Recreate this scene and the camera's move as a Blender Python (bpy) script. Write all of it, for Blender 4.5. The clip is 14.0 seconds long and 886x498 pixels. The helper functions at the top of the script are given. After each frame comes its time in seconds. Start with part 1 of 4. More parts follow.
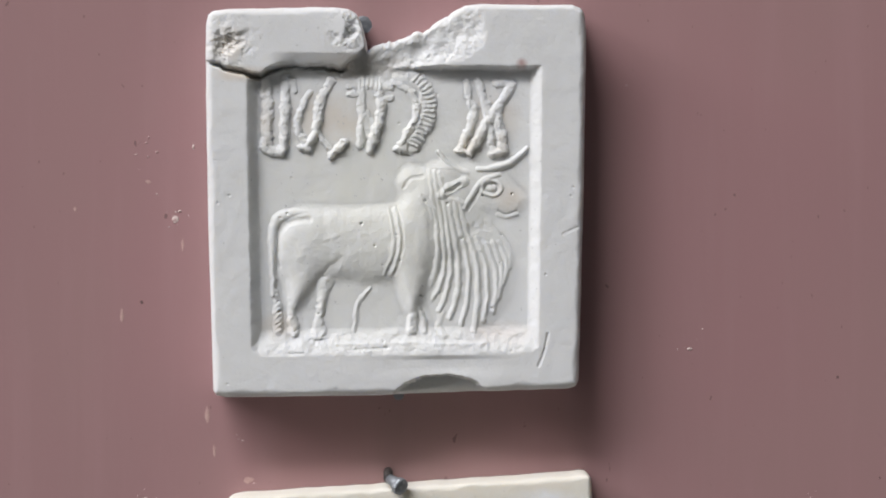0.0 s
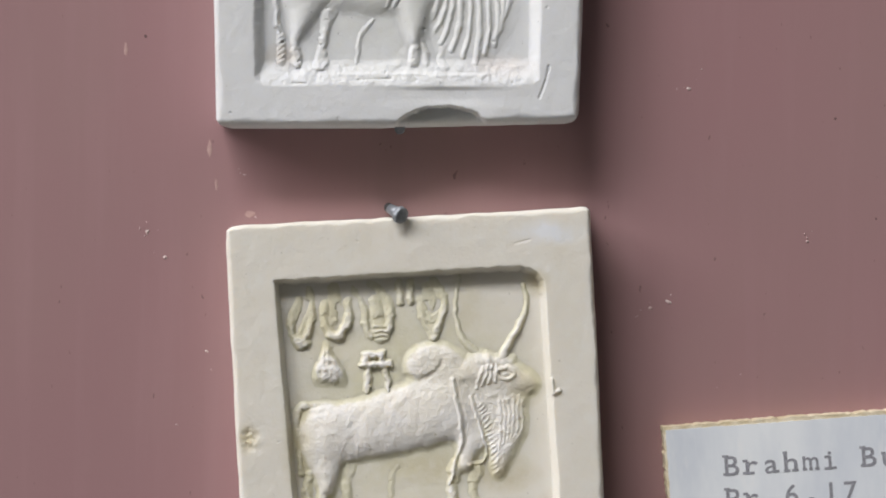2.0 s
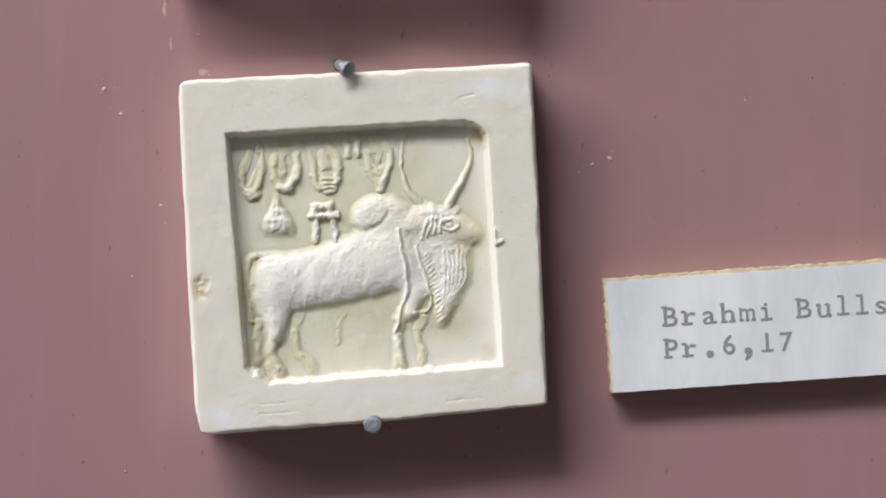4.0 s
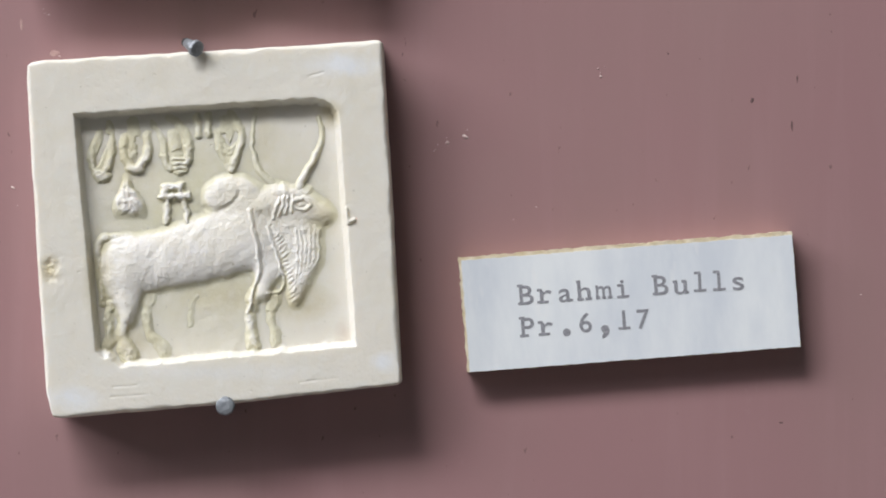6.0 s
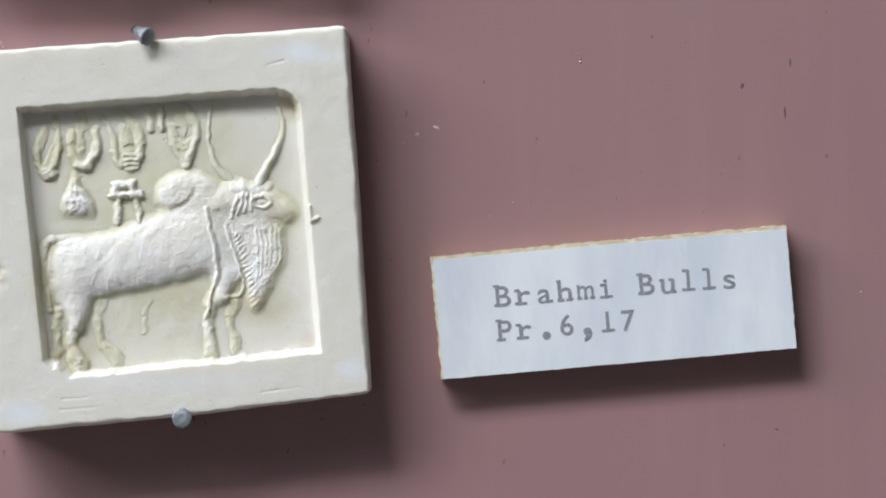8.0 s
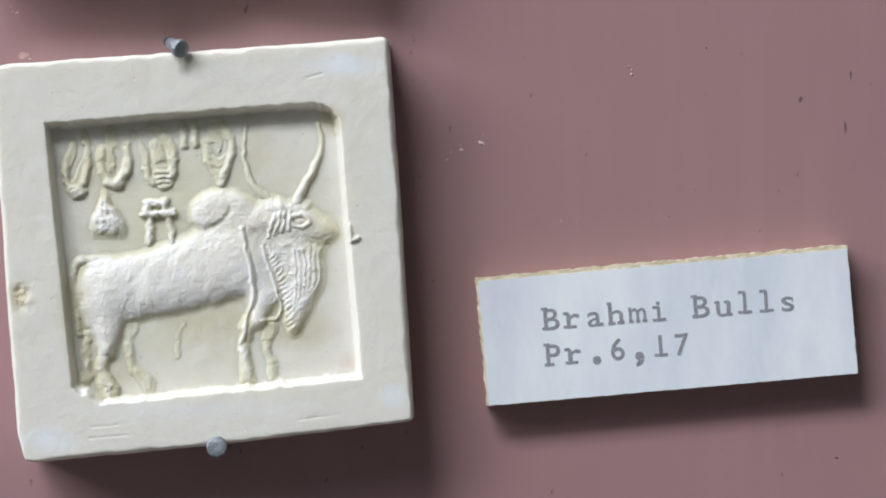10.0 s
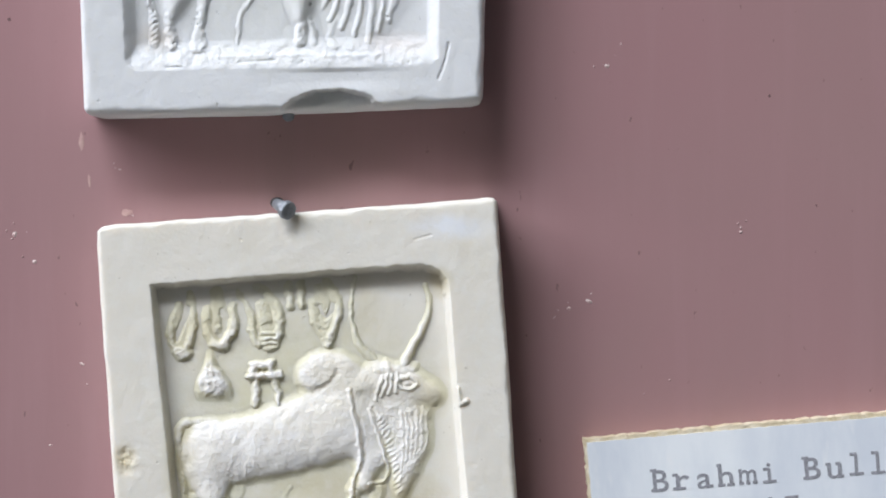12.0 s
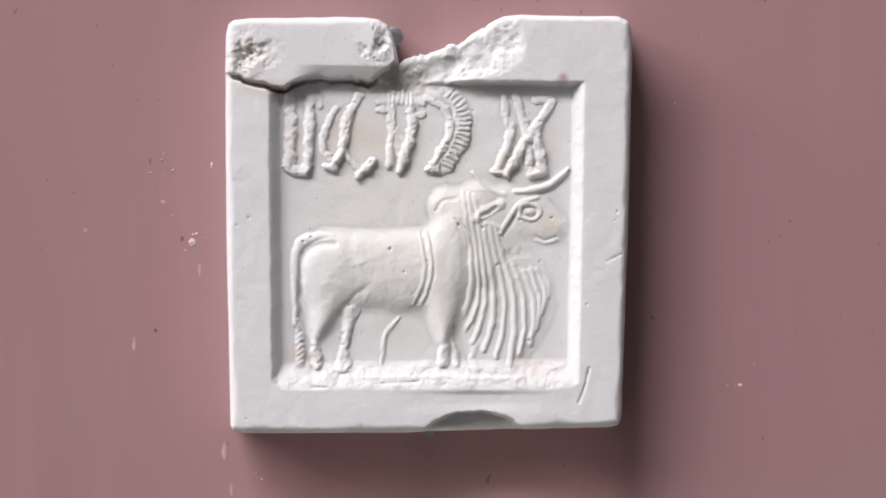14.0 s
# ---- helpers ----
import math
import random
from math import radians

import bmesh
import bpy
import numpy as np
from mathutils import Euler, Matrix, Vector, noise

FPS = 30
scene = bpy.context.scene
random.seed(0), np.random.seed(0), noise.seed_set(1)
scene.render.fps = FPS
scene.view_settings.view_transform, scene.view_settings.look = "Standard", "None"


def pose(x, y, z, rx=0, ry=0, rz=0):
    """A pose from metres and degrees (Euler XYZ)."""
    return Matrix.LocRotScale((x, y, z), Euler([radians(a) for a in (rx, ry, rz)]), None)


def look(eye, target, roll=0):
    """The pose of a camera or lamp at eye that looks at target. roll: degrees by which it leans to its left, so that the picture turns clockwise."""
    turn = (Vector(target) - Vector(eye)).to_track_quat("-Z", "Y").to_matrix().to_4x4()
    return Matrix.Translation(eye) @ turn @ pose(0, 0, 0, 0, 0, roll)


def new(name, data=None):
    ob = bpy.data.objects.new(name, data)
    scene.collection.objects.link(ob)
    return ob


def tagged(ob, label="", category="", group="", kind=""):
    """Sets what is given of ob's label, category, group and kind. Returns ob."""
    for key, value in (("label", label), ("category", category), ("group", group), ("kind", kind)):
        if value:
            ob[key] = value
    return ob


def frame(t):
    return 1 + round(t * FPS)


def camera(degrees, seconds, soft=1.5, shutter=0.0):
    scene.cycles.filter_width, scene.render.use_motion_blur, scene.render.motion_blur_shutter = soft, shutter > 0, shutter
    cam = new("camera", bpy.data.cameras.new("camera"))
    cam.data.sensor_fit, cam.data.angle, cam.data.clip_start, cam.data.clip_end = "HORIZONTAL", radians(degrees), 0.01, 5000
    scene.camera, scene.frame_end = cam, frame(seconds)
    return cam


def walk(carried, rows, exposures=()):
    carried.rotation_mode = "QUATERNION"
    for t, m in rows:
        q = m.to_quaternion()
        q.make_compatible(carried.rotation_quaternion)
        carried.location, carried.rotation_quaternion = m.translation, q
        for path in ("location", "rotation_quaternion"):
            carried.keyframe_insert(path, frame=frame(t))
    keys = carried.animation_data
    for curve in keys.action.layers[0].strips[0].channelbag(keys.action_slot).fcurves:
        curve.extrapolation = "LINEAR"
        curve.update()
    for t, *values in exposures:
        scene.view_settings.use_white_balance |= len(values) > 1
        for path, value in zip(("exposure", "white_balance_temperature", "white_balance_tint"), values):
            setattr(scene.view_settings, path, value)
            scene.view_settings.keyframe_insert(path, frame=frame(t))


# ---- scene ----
Z0 = 1.5          # height of the hanging plaques above the floor
cam = camera(20.0, 14.0, soft=1.9)
ROWS = [
    (0.0, -0.00048, -0.32995, 0.02839, -0.285, 0.209, 0.130),
    (0.5, -0.00159, -0.33152, 0.02666, -0.332, 0.111, -0.174),
    (1.0, -0.00233, -0.33277, 0.01851, -0.436, 0.124, -0.353),
    (1.5, -0.00162, -0.33289, 0.00649, -0.434, -0.122, -0.513),
    (2.0, -0.00192, -0.33251, -0.00349, -0.526, -0.276, -0.479),
    (2.2, 0.00010, -0.33199, -0.00708, -0.266, -0.303, -0.420),
    (4.3, 0.01197, -0.34294, -0.02507, 0.096, -0.133, -0.627),
    (4.5, 0.01487, -0.34285, -0.02621, 0.053, -0.109, -0.587),
    (5.0, 0.02175, -0.33914, -0.02705, -0.274, -0.190, -0.258),
    (5.5, 0.02317, -0.33851, -0.02768, -0.376, -0.100, -0.156),
    (6.0, 0.02659, -0.33972, -0.02664, -0.255, -0.073, -0.077),
    (6.5, 0.02711, -0.33546, -0.02414, -0.338, 0.027, -0.030),
    (7.0, 0.02822, -0.32549, -0.02534, -0.259, -0.082, 0.225),
    (7.5, 0.03000, -0.31956, -0.02574, -0.251, -0.210, 0.551),
    (8.0, 0.03087, -0.31838, -0.02622, -0.166, -0.183, 0.538),
    (8.5, 0.02899, -0.31620, -0.02554, -0.126, -0.169, 0.596),
    (11.0, 0.02662, -0.30140, -0.02161, 0.467, -0.263, 0.560),
    (11.5, 0.02434, -0.30136, -0.01780, 0.572, -0.123, 0.620),
    (12.0, 0.01629, -0.30219, -0.00503, 0.508, -0.075, 0.521),
    (12.5, 0.00830, -0.30402, 0.00778, 0.829, 0.455, 0.229),
    (13.0, 0.00417, -0.30731, 0.02044, 0.688, 0.205, 0.126),
    (13.5, 0.00062, -0.30910, 0.02732, 0.537, 0.315, -0.084),
    (14.0, 0.00000, -0.30888, 0.02999, 0.567, 0.543, -0.339),
]
walk(cam, [(t, pose(x, y, Z0 + z, 90 + pitch, roll, yaw)) for t, x, y, z, yaw, pitch, roll in ROWS],
     exposures=[(0.0, -0.67, 6480, 9), (2.0, -0.65, 6520, 9), (4.5, -0.45, 6500, 10), (5.5, -0.45, 6450, 9), (6.5, -0.43, 6230, 7), (8.5, -0.45, 6010, 6),
                (11.0, -0.45, 6010, 6), (12.0, -0.40, 6020, 8), (13.0, -0.41, 6250, 12), (14.0, -0.43, 6600, 15)])

# ---- world and light ----
world = bpy.data.worlds.new("world")
scene.world = world
world.use_nodes = True
sky = world.node_tree.nodes.new("ShaderNodeTexSky")
sky.sky_type, sky.sun_disc, sky.sun_elevation, sky.sun_rotation = "NISHITA", False, radians(40), radians(250)
back = world.node_tree.nodes["Background"]
back.inputs["Strength"].default_value = 0.1
world.node_tree.links.new(sky.outputs["Color"], back.inputs["Color"])


def area_lamp(name, m, width, height, watts, colour):
    data = bpy.data.lights.new(name, "AREA")
    data.shape, data.size, data.size_y, data.energy, data.color = "RECTANGLE", width, height, watts, colour
    lamp = new(name, data)
    lamp.matrix_world = m
    return lamp


# the ceiling fixture above the wall of plaques, and daylight through the high window in the side wall
area_lamp("ceiling_lamp_light", look((-1.2, -1.4, 3.48), (-1.2, -1.4, 0)), 1.7, 0.6, 146, (0.985, 0.975, 0.985))
area_lamp("window_light", look((-2.36, -1.05, 2.95), (0, -0.2, 1.6)), 1.6, 0.9, 62, (1.0, 0.965, 0.985))


# ---- materials ----
class Nodes:
    """Shorthand for a material's node tree."""

    def __init__(self, name, rough=0.6, metal=0.0, spec=0.5):
        self.mat = bpy.data.materials.new(name)
        self.mat.use_nodes = True
        self.tree = self.mat.node_tree
        self.bsdf = self.tree.nodes["Principled BSDF"]
        self.bsdf.inputs["Roughness"].default_value = rough
        self.bsdf.inputs["Metallic"].default_value = metal
        self.bsdf.inputs["Specular IOR Level"].default_value = spec
        self.coord = self.add("ShaderNodeTexCoord").outputs["Object"]

    def add(self, kind, **values):
        node = self.tree.nodes.new(kind)
        for key, value in values.items():
            node.inputs[key.replace("_", " ")].default_value = value
        return node

    def link(self, a, b):
        self.tree.links.new(a, b)

    def noise(self, scale, detail=4.0, rough=0.55, stretch=(1, 1, 1), shift=(0, 0, 0)):
        mapping = self.add("ShaderNodeMapping", Scale=stretch, Location=shift)
        self.link(self.coord, mapping.inputs["Vector"])
        n = self.add("ShaderNodeTexNoise", Scale=scale, Detail=detail, Roughness=rough)
        self.link(mapping.outputs["Vector"], n.inputs["Vector"])
        return n.outputs["Fac"]

    def ramp(self, fac, low, high, a=(0, 0, 0, 1), b=(1, 1, 1, 1)):
        r = self.add("ShaderNodeValToRGB")
        r.color_ramp.elements[0].position, r.color_ramp.elements[1].position = low, high
        r.color_ramp.elements[0].color, r.color_ramp.elements[1].color = a, b
        self.link(fac, r.inputs["Fac"])
        return r.outputs["Color"]

    def mix(self, fac, a, b, blend="MIX"):
        m = self.add("ShaderNodeMix")
        m.data_type, m.blend_type = "RGBA", blend
        for value, socket in ((fac, m.inputs[0]), (a, m.inputs[6]), (b, m.inputs[7])):
            if hasattr(value, "is_output"):
                self.link(value, socket)
            elif isinstance(value, tuple):
                socket.default_value = (*value[:3], 1)
            else:
                socket.default_value = value
        return m.outputs[2]

    def colour(self, value):
        self.link(value, self.bsdf.inputs["Base Color"])

    def rough(self, fac, low, high):
        m = self.add("ShaderNodeMapRange")
        m.inputs["To Min"].default_value, m.inputs["To Max"].default_value = low, high
        self.link(fac, m.inputs["Value"])
        self.link(m.outputs["Result"], self.bsdf.inputs["Roughness"])

    def bump(self, *layers):
        normal = None
        for height, strength, distance in layers:
            b = self.add("ShaderNodeBump", Strength=strength, Distance=distance)
            self.link(height, b.inputs["Height"])
            if normal:
                self.link(normal, b.inputs["Normal"])
            normal = b.outputs["Normal"]
        self.link(normal, self.bsdf.inputs["Normal"])


def plaster(name, base, stain, dust, stain_at=(0.5, 0.75), dust_at=(0.5, 0.8), patches=(), low_tint=None):
    """Cast plaster; patches are stains and shade tints: (x, z, half width, half height) in millimetres on the plaque, a
    colour and a strength.
    Low relief takes one tint for its old yellowing and its painted-in shade; what stands proud is rubbed clean."""
    n = Nodes(name, 0.72, 0.0, 0.35)
    c = n.mix(n.ramp(n.noise(95, 5), *stain_at), base, stain)
    c = n.mix(n.ramp(n.noise(260, 6, 0.7, shift=(0.3, 0.1, 0.2)), *dust_at), c, dust)
    ragged = n.noise(420, 5, 0.7, shift=(0.1, 0.4, 0.2))
    if low_tint:
        # olive by depth: yellowed plaster, plus the shade of recesses put into the colour
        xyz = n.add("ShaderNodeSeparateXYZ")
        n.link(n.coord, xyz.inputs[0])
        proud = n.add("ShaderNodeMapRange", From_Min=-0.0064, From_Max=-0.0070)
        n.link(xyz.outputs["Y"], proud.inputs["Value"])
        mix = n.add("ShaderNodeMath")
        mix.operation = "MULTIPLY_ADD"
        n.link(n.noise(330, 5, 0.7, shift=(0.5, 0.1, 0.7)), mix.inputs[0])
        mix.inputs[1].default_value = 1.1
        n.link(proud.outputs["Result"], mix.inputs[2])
        c = n.mix(n.ramp(mix.outputs[0], 0.55, 1.15), low_tint, c)
    for x, z, w, h, tint, strength in patches:
        m = n.add("ShaderNodeMapping", Scale=(1000 / w, 0, 1000 / h), Location=(-x / w, 0, -z / h))
        n.link(n.coord, m.inputs["Vector"])
        g = n.add("ShaderNodeTexGradient")
        g.gradient_type = "SPHERICAL"
        n.link(m.outputs["Vector"], g.inputs["Vector"])
        mul = n.add("ShaderNodeMath")
        mul.operation = "MULTIPLY"
        n.link(g.outputs["Fac"], mul.inputs[0])
        n.link(ragged, mul.inputs[1])
        c = n.mix(n.ramp(mul.outputs[0], 0.05, 0.42, b=(strength, strength, strength, 1)), c, tint)
    speck = n.ramp(n.noise(1500, 2, 0.5), 0.70, 0.78)
    c = n.mix(speck, c, tuple(v * 0.78 for v in stain))
    n.colour(c)
    n.rough(n.noise(400, 3), 0.62, 0.85)
    n.bsdf.inputs["Subsurface Weight"].default_value = 0.45   # light spreads a little inside soft plaster
    n.bsdf.inputs["Subsurface Radius"].default_value = (1.0, 0.95, 0.85)
    n.bsdf.inputs["Subsurface Scale"].default_value = 0.0014
    n.bump((n.noise(700, 5, 0.65), 0.30, 0.00030), (n.noise(3200, 3), 0.2, 0.0001))
    return n.mat


def wall_paint():
    n = Nodes("mauve_wall_paint", 0.42, 0.0, 0.5)
    broad = n.noise(9, 3, 0.5, (1, 1, 0.45))
    c = n.mix(n.ramp(broad, 0.35, 0.68), (0.360, 0.203, 0.210), (0.319, 0.186, 0.191))
    c = n.mix(n.ramp(n.noise(26, 4, 0.6, (1, 1, 0.6), (0.6, 0, 0.2)), 0.42, 0.72, b=(0.55, 0.55, 0.55, 1)), c, (0.335, 0.218, 0.208))
    streak = n.noise(210, 4, 0.6, (1, 1, 0.07))
    c = n.mix(n.ramp(streak, 0.5, 0.95), c, (0.378, 0.224, 0.230))
    scuff = n.noise(60, 6, 0.75, (1, 1, 0.5), (0.2, 0, 0.4))
    c = n.mix(n.ramp(scuff, 0.66, 0.84), c, (0.437, 0.283, 0.277))
    c = n.mix(n.ramp(n.noise(900, 2, 0.5, (1, 1, 0.6)), 0.71, 0.76), c, (0.201, 0.118, 0.118))
    n.colour(c)
    n.rough(streak, 0.36, 0.5)
    n.bump((streak, 0.05, 0.0003), (n.noise(1400, 3), 0.12, 0.0001))
    return n.mat


def simple(name, a, b, scale, rough=0.6, metal=0.0, relief=0.2, distance=0.0002, spec=0.5):
    n = Nodes(name, rough, metal, spec)
    f = n.noise(scale, 5, 0.6)
    n.colour(n.mix(n.ramp(f, 0.35, 0.7), a, b))
    n.rough(n.noise(scale * 3, 3), max(rough - 0.1, 0.05), min(rough + 0.1, 1))
    n.bump((f, relief, distance))
    return n.mat


def paper():
    n = Nodes("label_paper", 0.62, 0.0, 0.4)
    c = n.mix(n.ramp(n.noise(120, 5, 0.6, (1, 1, 0.35)), 0.38, 0.68), (0.814, 0.838, 0.860), (0.661, 0.696, 0.755))
    c = n.mix(n.ramp(n.noise(230, 3, 0.6, (1, 1, 0.3), (0.1, 0, 0.6)), 0.62, 0.78), c, (0.860, 0.860, 0.860))
    c = n.mix(n.ramp(n.noise(70, 3, 0.6, (1, 1, 1), (0.7, 0, 0.1)), 0.62, 0.8), c, (0.684, 0.684, 0.590))
    n.colour(c)
    n.bump((n.noise(500, 5, 0.6), 0.25, 0.00015))
    return n.mat


def ink():
    n = Nodes("typewriter_ink", 0.8, 0.0, 0.2)
    n.colour(n.mix(n.ramp(n.noise(2600, 3, 0.7), 0.36, 0.72), (0.19, 0.188, 0.205), (0.42, 0.42, 0.46)))
    return n.mat


WALL = wall_paint()
BEIGE, OCHRE, CHALK, DUST = (0.649, 0.566, 0.472), (0.543, 0.472, 0.283), (0.802, 0.814, 0.838), (0.732, 0.661, 0.614)
WHITE_PATCHES = ((-1.0, -1.0, 23.0, 23.0, (0.737, 0.737, 0.678), 0.7), (-21.7, 20.3, 3.4, 3.2, BEIGE, 0.5), (-5.0, 17.5, 8.0, 2.6, BEIGE, 0.35), (-20.0, 16.6, 5.0, 1.4, BEIGE, 0.8), (-15.5, -15.8, 3.4, 2.4, BEIGE, 0.5),
                 (13.0, -17.0, 6.0, 2.2, DUST, 0.5), (16.0, 17.6, 1.0, 1.0, (0.413, 0.236, 0.212), 0.8), (-9.0, 10.6, 10.0, 5.0, BEIGE, 0.5), (12.0, 10.8, 5.0, 5.0, BEIGE, 0.5), (14.5, 0.5, 3.0, 2.5, BEIGE, 0.5),
                 (5.6, -24.2, 6.0, 2.2, (0.732, 0.743, 0.708), 0.6))
WHITE = plaster("white_plaster", (0.715, 0.72, 0.725), (0.68, 0.68, 0.675), (0.74, 0.745, 0.75), patches=WHITE_PATCHES)
CRUMBLY = plaster("crumbly_white_plaster", (0.715, 0.72, 0.725), (0.70, 0.645, 0.58), (0.74, 0.735, 0.73), (0.50, 0.68), patches=WHITE_PATCHES[:1])
# stains and chalk; the olive ones also paint in shade round figures and muzzle
IVORY_PATCHES = ((-0.5, -0.5, 21.0, 21.0, (0.673, 0.637, 0.460), 0.85), (14.2, 1.6, 3.2, 3.4, OCHRE, 0.4), (11.5, -9.8, 6.0, 3.2, OCHRE, 0.55), (-15.2, -7.0, 2.6, 9.0, OCHRE, 0.5), (-11.5, -15.5, 5.5, 3.6, OCHRE, 0.5), (15.2, 15.2, 2.2, 2.6, OCHRE, 0.6),
                 (-13.0, 8.8, 6.0, 6.0, OCHRE, 0.35), (-21.6, -5.7, 2.0, 2.6, (0.66, 0.57, 0.36), 0.7), (17.2, -13.6, 1.6, 2.4, (0.60, 0.50, 0.42), 0.5), (2.0, -9.0, 9.0, 3.0, OCHRE, 0.35),
                 (16.5, 21.6, 6.5, 2.2, CHALK, 0.9), (-18.5, -22.8, 5.0, 2.4, CHALK, 0.9), (22.5, -17.5, 2.4, 2.0, CHALK, 0.8), (0.0, -19.0, 22.0, 1.6, CHALK, 0.35), (6.0, 12.0, 3.0, 7.0, OCHRE, 0.25))
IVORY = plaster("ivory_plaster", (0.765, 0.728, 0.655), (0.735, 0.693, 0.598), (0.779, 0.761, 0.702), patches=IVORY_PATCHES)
RUBBED = plaster("rubbed_ivory_plaster", (0.838, 0.808, 0.761), (0.743, 0.696, 0.578), (0.860, 0.838, 0.814), (0.46, 0.72), patches=IVORY_PATCHES[1:10], low_tint=(0.684, 0.649, 0.496))
STEEL = simple("nail_steel", (0.22, 0.235, 0.26), (0.36, 0.38, 0.41), 900, 0.5, 0.6, 0.5, 0.0003)
RUST = simple("dark_nail_shank", (0.05, 0.045, 0.045), (0.10, 0.085, 0.08), 900, 0.6, 0.6, 0.5, 0.0003)
CARD = simple("fibre_board", (0.58, 0.48, 0.30), (0.78, 0.70, 0.55), 700, 0.85, 0, 0.8, 0.0005)
PAPER = paper()
INK = ink()
def chip_filler():
    n = Nodes("bare_filler", 0.85)
    info = n.add("ShaderNodeObjectInfo")
    c = n.mix(n.ramp(info.outputs["Random"], 0.2, 0.9), (0.60, 0.47, 0.45), (0.84, 0.78, 0.74))
    n.colour(n.mix(n.ramp(n.noise(1500, 4), 0.4, 0.65), c, (0.472, 0.307, 0.295)))
    n.bump((n.noise(1500, 4), 0.6, 0.0003))
    return n.mat


CHIP = chip_filler()
SMEAR = simple("dull_paint_smear", (0.425, 0.260, 0.248), (0.531, 0.366, 0.330), 600, 0.8, 0, 0.4, 0.0002)
DARKPIT = simple("dark_pit", (0.118, 0.071, 0.071), (0.177, 0.106, 0.106), 800, 0.9)
# walls added out of view; grey-green and dark so their bounce tints and limits fill
ROOM = simple("pale_room_paint", (0.225, 0.245, 0.235), (0.20, 0.22, 0.21), 6, 0.8)
FLOOR = simple("grey_floor_screed", (0.13, 0.125, 0.12), (0.17, 0.165, 0.155), 14, 0.6)
FRAME = simple("white_frame_paint", (0.70, 0.70, 0.69), (0.76, 0.76, 0.75), 30, 0.5)


# ---- mesh helpers ----
def mesh_object(name, bm, material, parent=None, label="", smooth=False):
    data = bpy.data.meshes.new(name)
    bm.to_mesh(data)
    bm.free()
    data.materials.append(material)
    if smooth:
        data.polygons.foreach_set("use_smooth", [True] * len(data.polygons))
    ob = new(name, data)
    if parent:
        ob.parent = parent
    return tagged(ob, label)


part = mesh_object


def box(bm, x0, x1, y0, y1, z0, z1):
    m = Matrix.LocRotScale(((x0 + x1) / 2, (y0 + y1) / 2, (z0 + z1) / 2), None, (x1 - x0, y1 - y0, z1 - z0))
    return bmesh.ops.create_cube(bm, size=1, matrix=m)["verts"]


def grid_mesh(name, co, faces, material, parent, label=""):
    """A smooth mesh of quads from arrays of corners and faces."""
    data = bpy.data.meshes.new(name)
    data.from_pydata(co.tolist(), [], faces.tolist())
    data.materials.append(material)
    data.polygons.foreach_set("use_smooth", np.ones(len(data.polygons), bool))
    data.update()
    ob = new(name, data)
    ob.parent = parent
    return tagged(ob, label)


# value noise on arrays, for the slow unevenness of hand-made plaster
def wobble(x, y, size, seed):
    rng = np.random.default_rng(seed)
    table = rng.random((64, 64))
    u, v = x / size, y / size
    i, j = np.floor(u).astype(int), np.floor(v).astype(int)
    f, g = u - i, v - j
    f, g = f * f * (3 - 2 * f), g * g * (3 - 2 * g)
    a, b = table[i % 64, j % 64], table[(i + 1) % 64, j % 64]
    c, d = table[i % 64, (j + 1) % 64], table[(i + 1) % 64, (j + 1) % 64]
    return (a * (1 - f) + b * f) * (1 - g) + (c * (1 - f) + d * f) * g * 1.0 - 0.5


def rugged(x, y, size, seed, octaves=4):
    out = 0
    for k in range(octaves):
        c, q = math.cos(0.7 + 1.1 * k), math.sin(0.7 + 1.1 * k)
        out = out + wobble(c * x - q * y + 17 * k, q * x + c * y + 31 * k, size / 2.1 ** k, seed + k) / 1.6 ** k
    return out


def smooth(e0, e1, v):
    t = np.clip((v - e0) / (e1 - e0), 0, 1)
    return t * t * (3 - 2 * t)


def along(x, y, line):
    """Distance from a line of points, and the share of its length at the nearest place."""
    best, share = np.full(x.shape, 1e9), np.zeros(x.shape)
    lengths = [math.dist(a, b) for a, b in zip(line, line[1:])]
    total, run = sum(lengths), 0.0
    for (x0, y0), (x1, y1), size in zip(line, line[1:], lengths):
        t = np.clip(((x - x0) * (x1 - x0) + (y - y0) * (y1 - y0)) / size ** 2, 0, 1)
        d = np.hypot(x - x0 - t * (x1 - x0), y - y0 - t * (y1 - y0))
        near = d < best
        best, share = np.where(near, d, best), np.where(near, (run + t * size) / total, share)
        run += size
    return best, share


def curve(line, steps=6):
    """The points of a smooth curve through a few points."""
    p = [line[0], *line, line[-1]]
    out = []
    for a, b, c, d in zip(p, p[1:], p[2:], p[3:]):
        for k in range(steps):
            t = k / steps
            out.append(tuple(0.5 * (2 * b[i] + (c[i] - a[i]) * t + (2 * a[i] - 5 * b[i] + 4 * c[i] - d[i]) * t * t
                                    + (3 * b[i] - a[i] - 3 * c[i] + d[i]) * t ** 3) for i in (0, 1)))
    return out + [line[-1]]


def mound(x, y, line, widths, high, full=0.6):
    """A rounded form along a curve, nought outside it; a smaller full gives a fatter form."""
    d, s = along(x, y, curve(line))
    w = np.interp(s, np.linspace(0, 1, len(widths)), widths)
    return high * np.clip(1 - (d / w) ** 2, 0, 1) ** full


def ridge(x, y, line, wide, bend=True):
    """One on a line, falling to nought at wide from it."""
    return np.clip(1 - (along(x, y, curve(line) if bend else line)[0] / wide) ** 2, 0, 1)


def melt(*forms):
    """Several forms grown together, with soft valleys."""
    return sum(f ** 4 for f in forms) ** 0.25


